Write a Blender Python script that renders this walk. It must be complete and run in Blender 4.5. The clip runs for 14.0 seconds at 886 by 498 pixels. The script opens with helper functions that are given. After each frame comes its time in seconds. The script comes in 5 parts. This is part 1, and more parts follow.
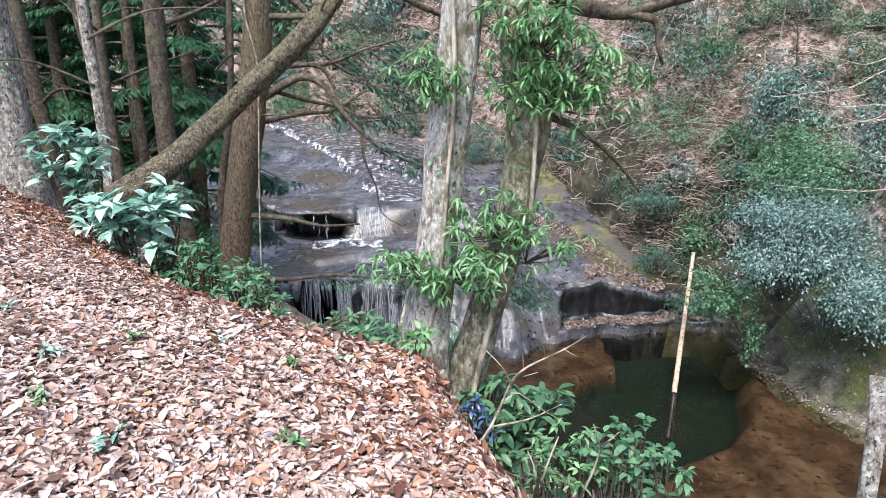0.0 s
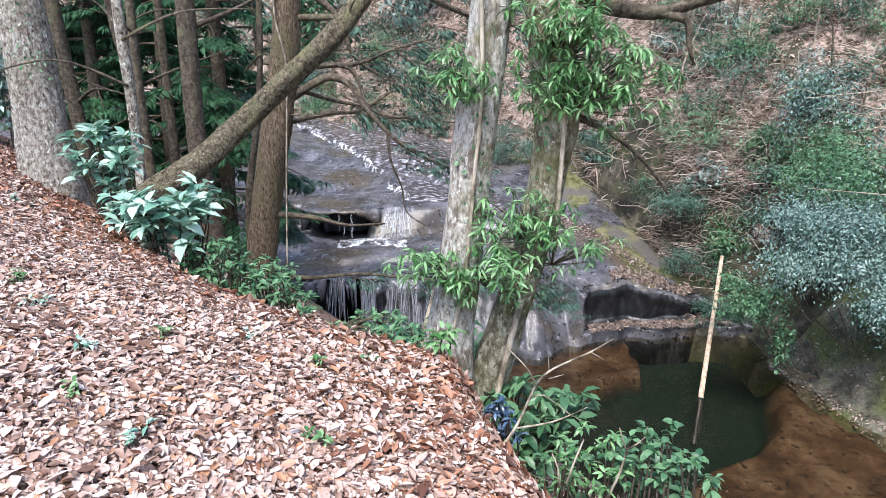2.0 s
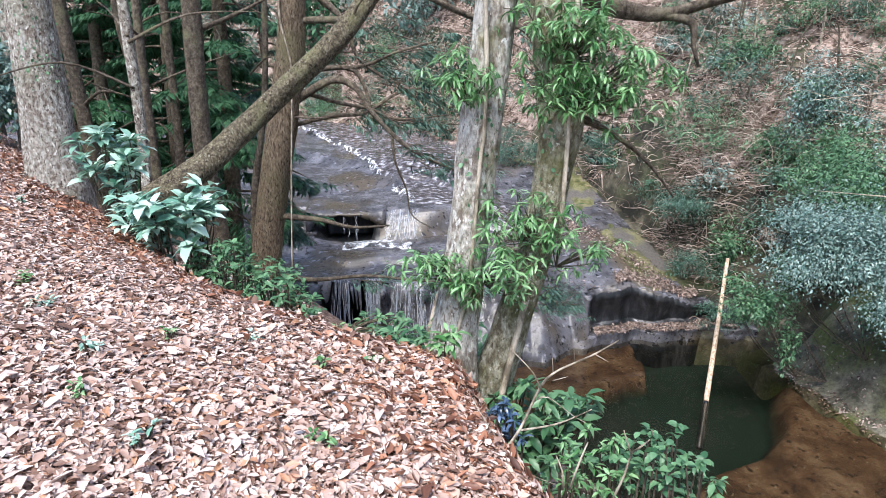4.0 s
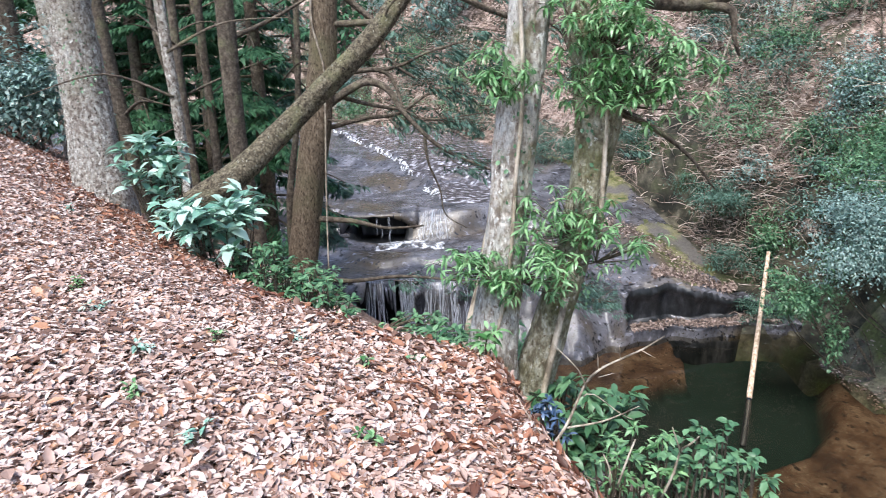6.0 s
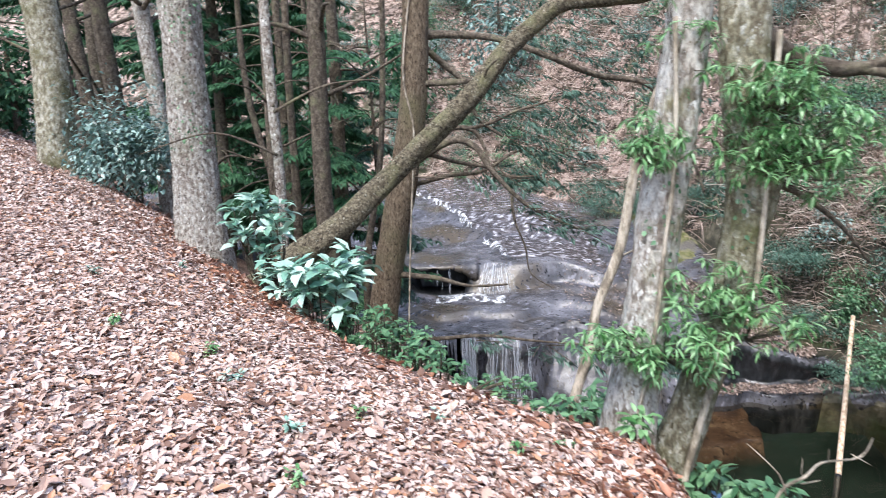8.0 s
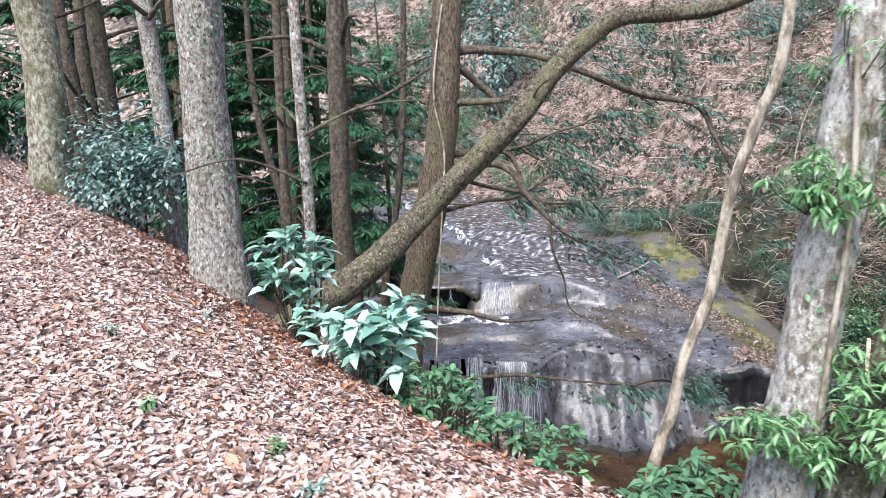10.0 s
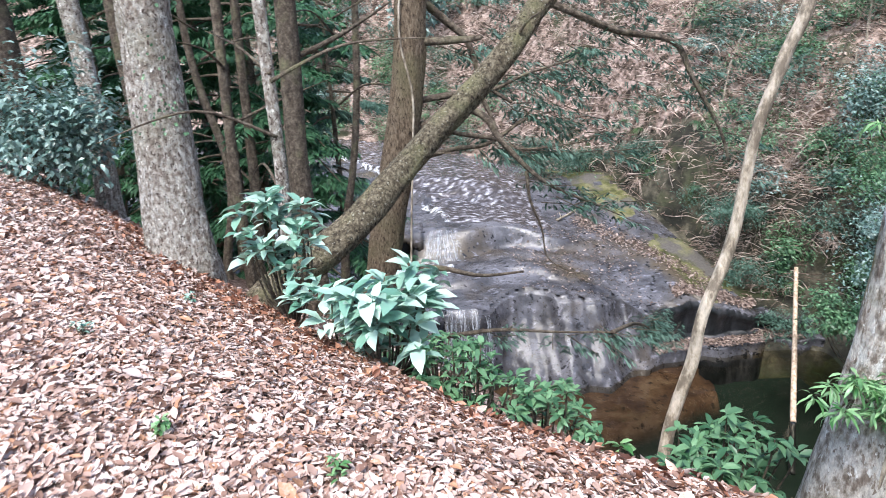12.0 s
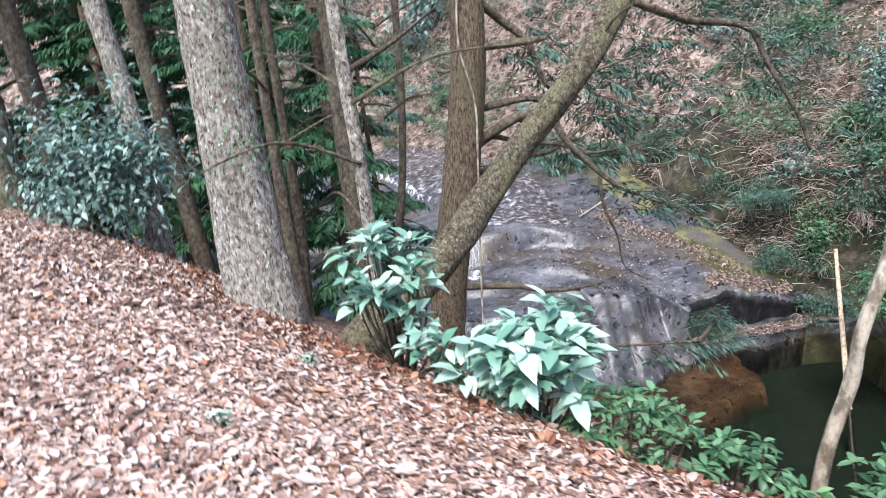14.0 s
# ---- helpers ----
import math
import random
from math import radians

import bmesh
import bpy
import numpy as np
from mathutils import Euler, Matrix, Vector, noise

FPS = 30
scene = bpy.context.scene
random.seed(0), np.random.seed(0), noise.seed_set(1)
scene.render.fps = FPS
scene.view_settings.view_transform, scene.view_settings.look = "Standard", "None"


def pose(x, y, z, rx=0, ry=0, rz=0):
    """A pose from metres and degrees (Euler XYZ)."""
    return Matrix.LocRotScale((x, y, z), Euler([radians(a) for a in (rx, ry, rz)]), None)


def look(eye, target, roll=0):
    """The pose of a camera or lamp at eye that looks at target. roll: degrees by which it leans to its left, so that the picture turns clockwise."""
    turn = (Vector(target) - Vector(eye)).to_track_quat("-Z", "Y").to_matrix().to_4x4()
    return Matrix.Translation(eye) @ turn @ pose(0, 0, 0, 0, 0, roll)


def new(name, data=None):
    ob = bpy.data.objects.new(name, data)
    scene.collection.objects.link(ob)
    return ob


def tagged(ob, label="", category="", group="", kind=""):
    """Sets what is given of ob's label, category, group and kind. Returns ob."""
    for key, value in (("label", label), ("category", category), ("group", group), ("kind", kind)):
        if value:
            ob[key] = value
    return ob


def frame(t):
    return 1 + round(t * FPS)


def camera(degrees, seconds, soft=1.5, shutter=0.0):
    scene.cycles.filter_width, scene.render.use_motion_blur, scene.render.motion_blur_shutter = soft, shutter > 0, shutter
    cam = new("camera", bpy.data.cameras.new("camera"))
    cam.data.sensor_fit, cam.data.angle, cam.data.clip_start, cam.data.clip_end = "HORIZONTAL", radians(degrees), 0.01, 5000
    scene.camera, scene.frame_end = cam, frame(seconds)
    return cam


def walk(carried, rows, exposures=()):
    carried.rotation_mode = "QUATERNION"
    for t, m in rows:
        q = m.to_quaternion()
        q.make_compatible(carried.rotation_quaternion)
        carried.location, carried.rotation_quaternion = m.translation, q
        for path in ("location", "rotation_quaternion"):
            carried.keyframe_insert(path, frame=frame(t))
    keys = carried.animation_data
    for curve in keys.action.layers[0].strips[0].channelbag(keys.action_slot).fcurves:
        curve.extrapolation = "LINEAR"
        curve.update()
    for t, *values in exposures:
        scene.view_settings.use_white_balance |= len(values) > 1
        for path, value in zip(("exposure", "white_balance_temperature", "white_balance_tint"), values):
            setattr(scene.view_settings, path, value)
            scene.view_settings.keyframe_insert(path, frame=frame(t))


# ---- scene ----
cam = camera(70.9, 14.0, soft=0.62, shutter=0.5)
PATH = [
    (0, (0.025, 0.022, 1.457), (0.106, 1.938, 0.889), -0.2),
    (0.5, (0.028, 0.034, 1.457), (0.085, 1.949, 0.883), -0.3),
    (1, (0.023, 0.025, 1.454), (0.062, 1.942, 0.885), -0.2),
    (1.5, (0.021, 0.027, 1.46), (0.038, 1.944, 0.89), -0.2),
    (2, (0.015, 0.023, 1.455), (0.019, 1.941, 0.889), -0.2),
    (2.5, (0.015, 0.022, 1.458), (0.015, 1.939, 0.888), -0.2),
    (3, (0.019, 0.024, 1.458), (0.011, 1.943, 0.893), -0.1),
    (5.3, (0.007, 0.017, 1.446), (-0.005, 1.938, 0.888), -0.4),
    (5.5, (0.001, 0.019, 1.449), (-0.012, 1.937, 0.882), -0.4),
    (6, (-0.024, 0.018, 1.448), (-0.137, 1.935, 0.89), -2.3),
    (6.5, (-0.127, 0.022, 1.471), (-0.301, 1.949, 0.966), -0.8),
    (6.7, (-0.198, -0.034, 1.502), (-0.423, 1.902, 1.052), -2.4),
    (7, (-0.255, 0.058, 1.49), (-0.446, 1.997, 1.036), -2.4),
    (7.5, (-0.4, 0.097, 1.524), (-0.57, 2.048, 1.121), -3.6),
    (8, (-0.567, 0.162, 1.546), (-0.824, 2.105, 1.147), -2.0),
    (8.5, (-0.712, 0.307, 1.577), (-1.005, 2.261, 1.27), -1.2),
    (8.7, (-0.769, 0.36, 1.608), (-1.039, 2.313, 1.273), -0.9),
    (10.8, (-1.595, 0.983, 1.687), (-1.745, 2.939, 1.298), -3.2),
    (11, (-1.665, 1.006, 1.686), (-1.805, 2.954, 1.257), -4.0),
    (11.5, (-1.779, 1.129, 1.699), (-1.826, 3.067, 1.205), -3.5),
    (12, (-1.883, 1.267, 1.701), (-1.85, 3.193, 1.16), -2.8),
    (12.5, (-2.047, 1.358, 1.731), (-1.913, 3.276, 1.183), -4.6),
    (13, (-2.244, 1.488, 1.75), (-2.138, 3.393, 1.152), -4.8),
    (13.5, (-2.437, 1.68, 1.809), (-2.428, 3.585, 1.199), -3.5),
    (14, (-2.656, 1.818, 1.836), (-2.623, 3.743, 1.298), -6.9),
]
walk(cam, [(t, look(eye, target, roll)) for t, eye, target, roll in PATH], [(0.0, 1.3), (6.0, 1.3), (8.5, 1.37), (11.0, 1.43), (12.5, 1.36), (14.0, 1.36)])

# ---- light: a pale overcast sky above the gorge ----
SUN_EL, SUN_AZ = radians(58), radians(200)
world = bpy.data.worlds.new("sky")
scene.world = world
world.use_nodes = True
wn = world.node_tree.nodes
sky = wn.new("ShaderNodeTexSky")
sky.sky_type, sky.sun_disc = "NISHITA", False
sky.sun_elevation, sky.sun_rotation = SUN_EL, SUN_AZ
sky.air_density, sky.dust_density, sky.ozone_density = 1.0, 1.5, 1.5
wn["Background"].inputs["Strength"].default_value = 0.15
world.node_tree.links.new(sky.outputs[0], wn["Background"].inputs["Color"])
sun = new("sun", bpy.data.lights.new("sun", "SUN"))
sun.data.energy, sun.data.angle, sun.data.color = 2.2, radians(22), (1.0, 0.975, 0.95)
sun.matrix_world = look((0, 0, 0), (-math.sin(SUN_AZ) * math.cos(SUN_EL), -math.cos(SUN_AZ) * math.cos(SUN_EL), -math.sin(SUN_EL)))


# ---- materials ----
def material(name, stops, rough=0.8, scale=8.0, detail=6.0, bump=0.4, bump_scale=40.0, stretch=(1, 1, 1), island=0.0, blotch=None, blotch_scale=2.0, blotch_at=(0.5, 0.6), spec=0.3, trans=0.0, obj_random=0.0, relief=0.03, flecks=()):
    """Noise-driven colour in two scales, optional blotches of a second colour, relief by bump."""
    mat = bpy.data.materials.new(name)
    mat.use_nodes = True
    nt = mat.node_tree
    n, l = nt.nodes, nt.links
    bs = n["Principled BSDF"]
    bs.inputs["Roughness"].default_value = rough
    bs.inputs["Specular IOR Level"].default_value = spec
    tc = n.new("ShaderNodeTexCoord")
    mp = n.new("ShaderNodeMapping")
    mp.inputs["Scale"].default_value = stretch
    l.new(tc.outputs["Object"], mp.inputs[0])
    no = n.new("ShaderNodeTexNoise")
    no.inputs["Scale"].default_value, no.inputs["Detail"].default_value = scale, detail
    no.inputs["Roughness"].default_value = 0.65
    l.new(mp.outputs[0], no.inputs["Vector"])
    value = no.outputs[0]
    if not (island or obj_random):
        spread = n.new("ShaderNodeMapRange")
        spread.inputs[1].default_value, spread.inputs[2].default_value = 0.3, 0.7
        l.new(value, spread.inputs[0])
        value = spread.outputs[0]
    if island or obj_random:
        if island:
            g = n.new("ShaderNodeNewGeometry")
            rnd = g.outputs["Random Per Island"]
        else:
            g = n.new("ShaderNodeObjectInfo")
            rnd = g.outputs["Random"]
        mx = n.new("ShaderNodeMix")
        mx.inputs[0].default_value = max(island, obj_random)
        l.new(value, mx.inputs[2])
        l.new(rnd, mx.inputs[3])
        value = mx.outputs[0]
    cr = n.new("ShaderNodeValToRGB")
    els = cr.color_ramp.elements
    while len(els) < len(stops):
        els.new(0.5)
    for e, (p, c) in zip(els, stops):
        e.position, e.color = p, (*c, 1)
    l.new(value, cr.inputs[0])
    colour = cr.outputs[0]
    if blotch:
        n2 = n.new("ShaderNodeTexNoise")
        n2.inputs["Scale"].default_value, n2.inputs["Detail"].default_value = blotch_scale, 5
        l.new(tc.outputs["Object"], n2.inputs["Vector"])
        mr = n.new("ShaderNodeMapRange")
        mr.inputs[1].default_value, mr.inputs[2].default_value = blotch_at
        l.new(n2.outputs[0], mr.inputs[0])
        m2 = n.new("ShaderNodeMix")
        m2.data_type = "RGBA"
        l.new(mr.outputs[0], m2.inputs[0])
        l.new(colour, m2.inputs[6])
        m2.inputs[7].default_value = (*blotch, 1)
        colour = m2.outputs[2]
    for tone, size, lo, hi in flecks:
        nf, mf, xf = n.new("ShaderNodeTexNoise"), n.new("ShaderNodeMapRange"), n.new("ShaderNodeMix")
        nf.inputs["Scale"].default_value, nf.inputs["Detail"].default_value, nf.inputs["Roughness"].default_value = size, 4, 0.6
        mf.inputs[1].default_value, mf.inputs[2].default_value = lo, hi
        xf.data_type = "RGBA"
        l.new(mp.outputs[0], nf.inputs["Vector"])
        l.new(nf.outputs[0], mf.inputs[0])
        l.new(mf.outputs[0], xf.inputs[0])
        l.new(colour, xf.inputs[6])
        xf.inputs[7].default_value = (*tone, 1)
        colour = xf.outputs[2]
    l.new(colour, bs.inputs["Base Color"])
    if bump:
        nb = n.new("ShaderNodeTexNoise")
        nb.inputs["Scale"].default_value, nb.inputs["Detail"].default_value = bump_scale, 8
        nb.inputs["Roughness"].default_value = 0.7
        l.new(mp.outputs[0], nb.inputs["Vector"])
        bp = n.new("ShaderNodeBump")
        bp.inputs["Strength"].default_value, bp.inputs["Distance"].default_value = bump, relief
        grain, tint = n.new("ShaderNodeMapRange"), n.new("ShaderNodeMix")
        grain.inputs[1].default_value, grain.inputs[2].default_value = 0.35, 0.65
        grain.inputs[3].default_value, grain.inputs[4].default_value = 1 - 0.45 * bump, 1 + 0.25 * bump
        tint.data_type, tint.blend_type = "RGBA", "MULTIPLY"
        tint.inputs[0].default_value = 1.0
        l.new(nb.outputs[0], grain.inputs[0])
        l.new(colour, tint.inputs[6])
        l.new(grain.outputs[0], tint.inputs[7])
        l.new(tint.outputs[2], bs.inputs["Base Color"])
        l.new(nb.outputs[0], bp.inputs["Height"])
        l.new(bp.outputs[0], bs.inputs["Normal"])
    if trans:
        tl = n.new("ShaderNodeBsdfTranslucent")
        l.new(colour, tl.inputs[0])
        ms = n.new("ShaderNodeMixShader")
        ms.inputs[0].default_value = trans
        l.new(bs.outputs[0], ms.inputs[1])
        l.new(tl.outputs[0], ms.inputs[2])
        l.new(ms.outputs[0], n["Material Output"].inputs[0])
    return mat


SOIL = material("leaf_mould", [(0.2, (0.07, 0.04, 0.03)), (0.5, (0.19, 0.125, 0.10)), (0.8, (0.36, 0.27, 0.23))], 0.9, 14, 8, 1.0, 30)
HILL = material("hillside_litter", [(0.25, (0.035, 0.024, 0.018)), (0.45, (0.13, 0.095, 0.072)), (0.6, (0.30, 0.22, 0.185)), (0.78, (0.46, 0.36, 0.31))], 0.9, 2.2, 9, 1.0, 9, blotch=(0.05, 0.06, 0.03), blotch_scale=0.5, blotch_at=(0.56, 0.70))
# flecks: dark cracks, a pale wet sheen painted into the colour, brown specks
ROCK = material("wet_stream_rock", [(0.15, (0.035, 0.034, 0.038)), (0.5, (0.088, 0.087, 0.098)), (0.85, (0.165, 0.163, 0.185))], 0.22, 0.9, 8, 0.45, 7.0, (1, 1.5, 0.8), blotch=(0.095, 0.075, 0.052), blotch_scale=0.38, blotch_at=(0.50, 0.62), spec=0.5, relief=0.05, flecks=(((0.02, 0.02, 0.022), 5, 0.59, 0.63), ((0.20, 0.20, 0.235), 3.5, 0.60, 0.66), ((0.05, 0.042, 0.03), 14, 0.60, 0.64)))
# near-black: the dark wet ledge face, and shade painted inside the hollows
WET_AND_SHADE = material("wet_and_shade_dark", [(0.2, (0.010, 0.012, 0.013)), (0.6, (0.022, 0.024, 0.027)), (0.95, (0.055, 0.056, 0.062))], 0.3, 2.0, 8, 0.6, 8, (1.5, 1.5, 0.5), spec=0.4)
MOSS_GREEN = material("olive_moss_rock", [(0.35, (0.06, 0.065, 0.022)), (0.5, (0.115, 0.115, 0.042)), (0.65, (0.175, 0.165, 0.085))], 0.85, 1.6, 8, 0.8, 14, blotch=(0.11, 0.10, 0.09), blotch_scale=1.1, blotch_at=(0.48, 0.60))
# mossy rock twice: this one has the far wall's shade in its colour
MOSS_SHADED = material("shaded_mossy_rock", [(0.2, (0.014, 0.014, 0.009)), (0.5, (0.045, 0.042, 0.028)), (0.8, (0.13, 0.115, 0.082))], 0.75, 1.4, 9, 0.9, 8, blotch=(0.04, 0.05, 0.018), blotch_scale=0.8, blotch_at=(0.5, 0.64))
MOSS_BANK = material("pale_mossy_rock", [(0.2, (0.05, 0.05, 0.034)), (0.5, (0.12, 0.115, 0.085)), (0.8, (0.22, 0.20, 0.16))], 0.75, 1.8, 9, 0.9, 10, blotch=(0.10, 0.115, 0.04), blotch_scale=0.9, blotch_at=(0.48, 0.62))
SAND = material("submerged_sand", [(0.2, (0.045, 0.023, 0.014)), (0.5, (0.095, 0.053, 0.031)), (0.8, (0.16, 0.105, 0.068))], 0.9, 1.1, 12, 0.6, 14, flecks=(((0.03, 0.018, 0.012), 5, 0.58, 0.63), ((0.20, 0.15, 0.10), 9, 0.66, 0.68)))
# sand goes dark green with depth: the deep water's light loss, painted on the bed
sn, sl = SAND.node_tree.nodes, SAND.node_tree.links
geo_z, sep_z, deep_z, depth_dimming = sn.new("ShaderNodeNewGeometry"), sn.new("ShaderNodeSeparateXYZ"), sn.new("ShaderNodeMapRange"), sn.new("ShaderNodeMix")
deep_z.inputs[1].default_value, deep_z.inputs[2].default_value = -7.55, -7.95
depth_dimming.data_type = "RGBA"
depth_dimming.inputs[7].default_value = (0.006, 0.016, 0.011, 1)
sl.new(geo_z.outputs["Position"], sep_z.inputs[0])
sl.new(sep_z.outputs[2], deep_z.inputs[0])
sl.new(deep_z.outputs[0], depth_dimming.inputs[0])
sl.new(sn["Principled BSDF"].inputs["Base Color"].links[0].from_socket, depth_dimming.inputs[6])
sl.new(depth_dimming.outputs[2], sn["Principled BSDF"].inputs["Base Color"])
BARK_PALE = material("pale_lichen_bark", [(0.2, (0.24, 0.195, 0.16)), (0.4, (0.45, 0.40, 0.345)), (0.58, (0.66, 0.625, 0.57)), (0.85, (0.76, 0.74, 0.69))], 0.9, 18, 10, 0.9, 40, (1.15, 1.15, 0.6), blotch=(0.24, 0.22, 0.095), blotch_scale=2.6, blotch_at=(0.53, 0.68), relief=0.05, flecks=(((0.27, 0.22, 0.175), 34, 0.60, 0.64), ((0.82, 0.81, 0.77), 26, 0.61, 0.64)))
BARK_MOSS = material("mossy_bark", [(0.2, (0.17, 0.14, 0.095)), (0.45, (0.34, 0.31, 0.215)), (0.65, (0.51, 0.485, 0.375)), (0.9, (0.66, 0.64, 0.56))], 0.9, 18, 10, 1.0, 40, (1.15, 1.15, 0.7), blotch=(0.16, 0.155, 0.065), blotch_scale=2.4, blotch_at=(0.5, 0.7), relief=0.05, flecks=(((0.19, 0.155, 0.10), 34, 0.60, 0.64), ((0.66, 0.65, 0.58), 28, 0.63, 0.66)))
BARK_GREY = material("grey_spotted_bark", [(0.2, (0.22, 0.175, 0.145)), (0.42, (0.41, 0.36, 0.31)), (0.62, (0.56, 0.53, 0.47)), (0.85, (0.76, 0.745, 0.70))], 0.9, 24, 10, 1.0, 44, (1.1, 1.1, 0.7), blotch=(0.34, 0.33, 0.25), blotch_scale=1.8, blotch_at=(0.52, 0.75), relief=0.05, flecks=(((0.11, 0.08, 0.065), 40, 0.58, 0.62), ((0.80, 0.79, 0.74), 22, 0.64, 0.665)))
BARK_BROWN = material("brown_fibrous_bark", [(0.15, (0.10, 0.07, 0.045)), (0.5, (0.235, 0.175, 0.118)), (0.85, (0.38, 0.30, 0.215))], 0.9, 22, 10, 1.0, 52, (2.0, 2.0, 0.6), blotch=(0.21, 0.19, 0.105), blotch_scale=1.6, blotch_at=(0.5, 0.72), relief=0.05, flecks=(((0.055, 0.038, 0.026), 30, 0.58, 0.63),))
BARK_LEANER = material("mossy_leaning_bark", [(0.15, (0.06, 0.047, 0.032)), (0.5, (0.15, 0.125, 0.084)), (0.85, (0.27, 0.235, 0.165))], 0.9, 26, 10, 1.0, 52, (1, 1, 0.8), blotch=(0.21, 0.20, 0.11), blotch_scale=4, blotch_at=(0.52, 0.74), relief=0.04, flecks=(((0.40, 0.385, 0.31), 42, 0.63, 0.66), ((0.04, 0.03, 0.02), 30, 0.61, 0.65)))
BARK_DARK = material("dark_branch_bark", [(0.15, (0.055, 0.042, 0.032)), (0.5, (0.12, 0.095, 0.072)), (0.85, (0.22, 0.185, 0.14))], 0.9, 20, 10, 0.9, 46, (1, 1, 0.8), blotch=(0.18, 0.17, 0.10), blotch_scale=5, blotch_at=(0.54, 0.74))
BARK_THIN = material("pale_sapling_bark", [(0.3, (0.20, 0.165, 0.125)), (0.5, (0.40, 0.34, 0.26)), (0.7, (0.55, 0.48, 0.39))], 0.85, 14, 6, 0.6, 40, (1, 1, 0.4))
LOG = material("stripped_log_wood", [(0.3, (0.38, 0.27, 0.18)), (0.5, (0.58, 0.44, 0.32)), (0.7, (0.68, 0.55, 0.42))], 0.7, 5, 6, 0.3, 20, (3, 3, 0.3))


# ---- mesh helpers ----
def mesh_object(name, verts, faces, mat, parent=None, smooth=True, label=""):
    me = bpy.data.meshes.new(name)
    verts = np.asarray(verts, dtype=np.float32)
    if isinstance(faces, np.ndarray):
        k = faces.shape[1]
        me.vertices.add(len(verts))
        me.vertices.foreach_set("co", verts.ravel())
        me.loops.add(faces.size)
        me.loops.foreach_set("vertex_index", faces.astype(np.int32).ravel())
        me.polygons.add(len(faces))
        me.polygons.foreach_set("loop_start", np.arange(len(faces), dtype=np.int32) * k)
        me.update(calc_edges=True)
        me.validate()
    else:
        me.from_pydata(verts.tolist(), [], faces)
    me.polygons.foreach_set("use_smooth", [smooth] * len(me.polygons))
    for m in mat if isinstance(mat, (list, tuple)) else [mat]:
        me.materials.append(m)
    ob = new(name, me)
    if parent:
        ob.parent = parent
    if label:
        ob["label"] = label
    return ob


def part(name, geo, mat, parent, label="", smooth=True):
    return mesh_object(name, geo[0], geo[1], mat, parent, smooth, label)


def smooth01(v, a, b):
    t = np.clip((v - a) / (b - a), 0, 1)
    return t * t * (3 - 2 * t)


def rough_noise(x, y, scale, octaves=4, seed=0.0):
    """Cheap value noise on arrays, about -1 to 1."""
    def lattice(i, j):
        h = np.sin(i * 127.1 + j * 311.7 + seed * 74.7) * 43758.5453
        return (h - np.floor(h)) * 2 - 1
    total, amp, norm = 0.0, 1.0, 0.0
    px, py = x / scale, y / scale
    for o in range(octaves):
        i, j = np.floor(px), np.floor(py)
        fx, fy = px - i, py - j
        fx, fy = fx * fx * (3 - 2 * fx), fy * fy * (3 - 2 * fy)
        v = (lattice(i, j) * (1 - fx) + lattice(i + 1, j) * fx) * (1 - fy) + (lattice(i, j + 1) * (1 - fx) + lattice(i + 1, j + 1) * fx) * fy
        total, norm, amp = total + v * amp, norm + amp, amp * 0.5
        px, py = px * 2.03 + 11.3, py * 2.03 + 5.7
    return total / norm


def grid_mesh(xs, ys, height):
    X, Y = np.meshgrid(xs, ys)
    Z = height(X, Y)
    v = np.stack([X, Y, Z], -1).reshape(-1, 3)
    nx, ny = len(xs), len(ys)
    i = np.arange(nx * ny).reshape(ny, nx)
    f = np.stack([i[:-1, :-1], i[:-1, 1:], i[1:, 1:], i[1:, :-1]], -1).reshape(-1, 4)
    return v, f


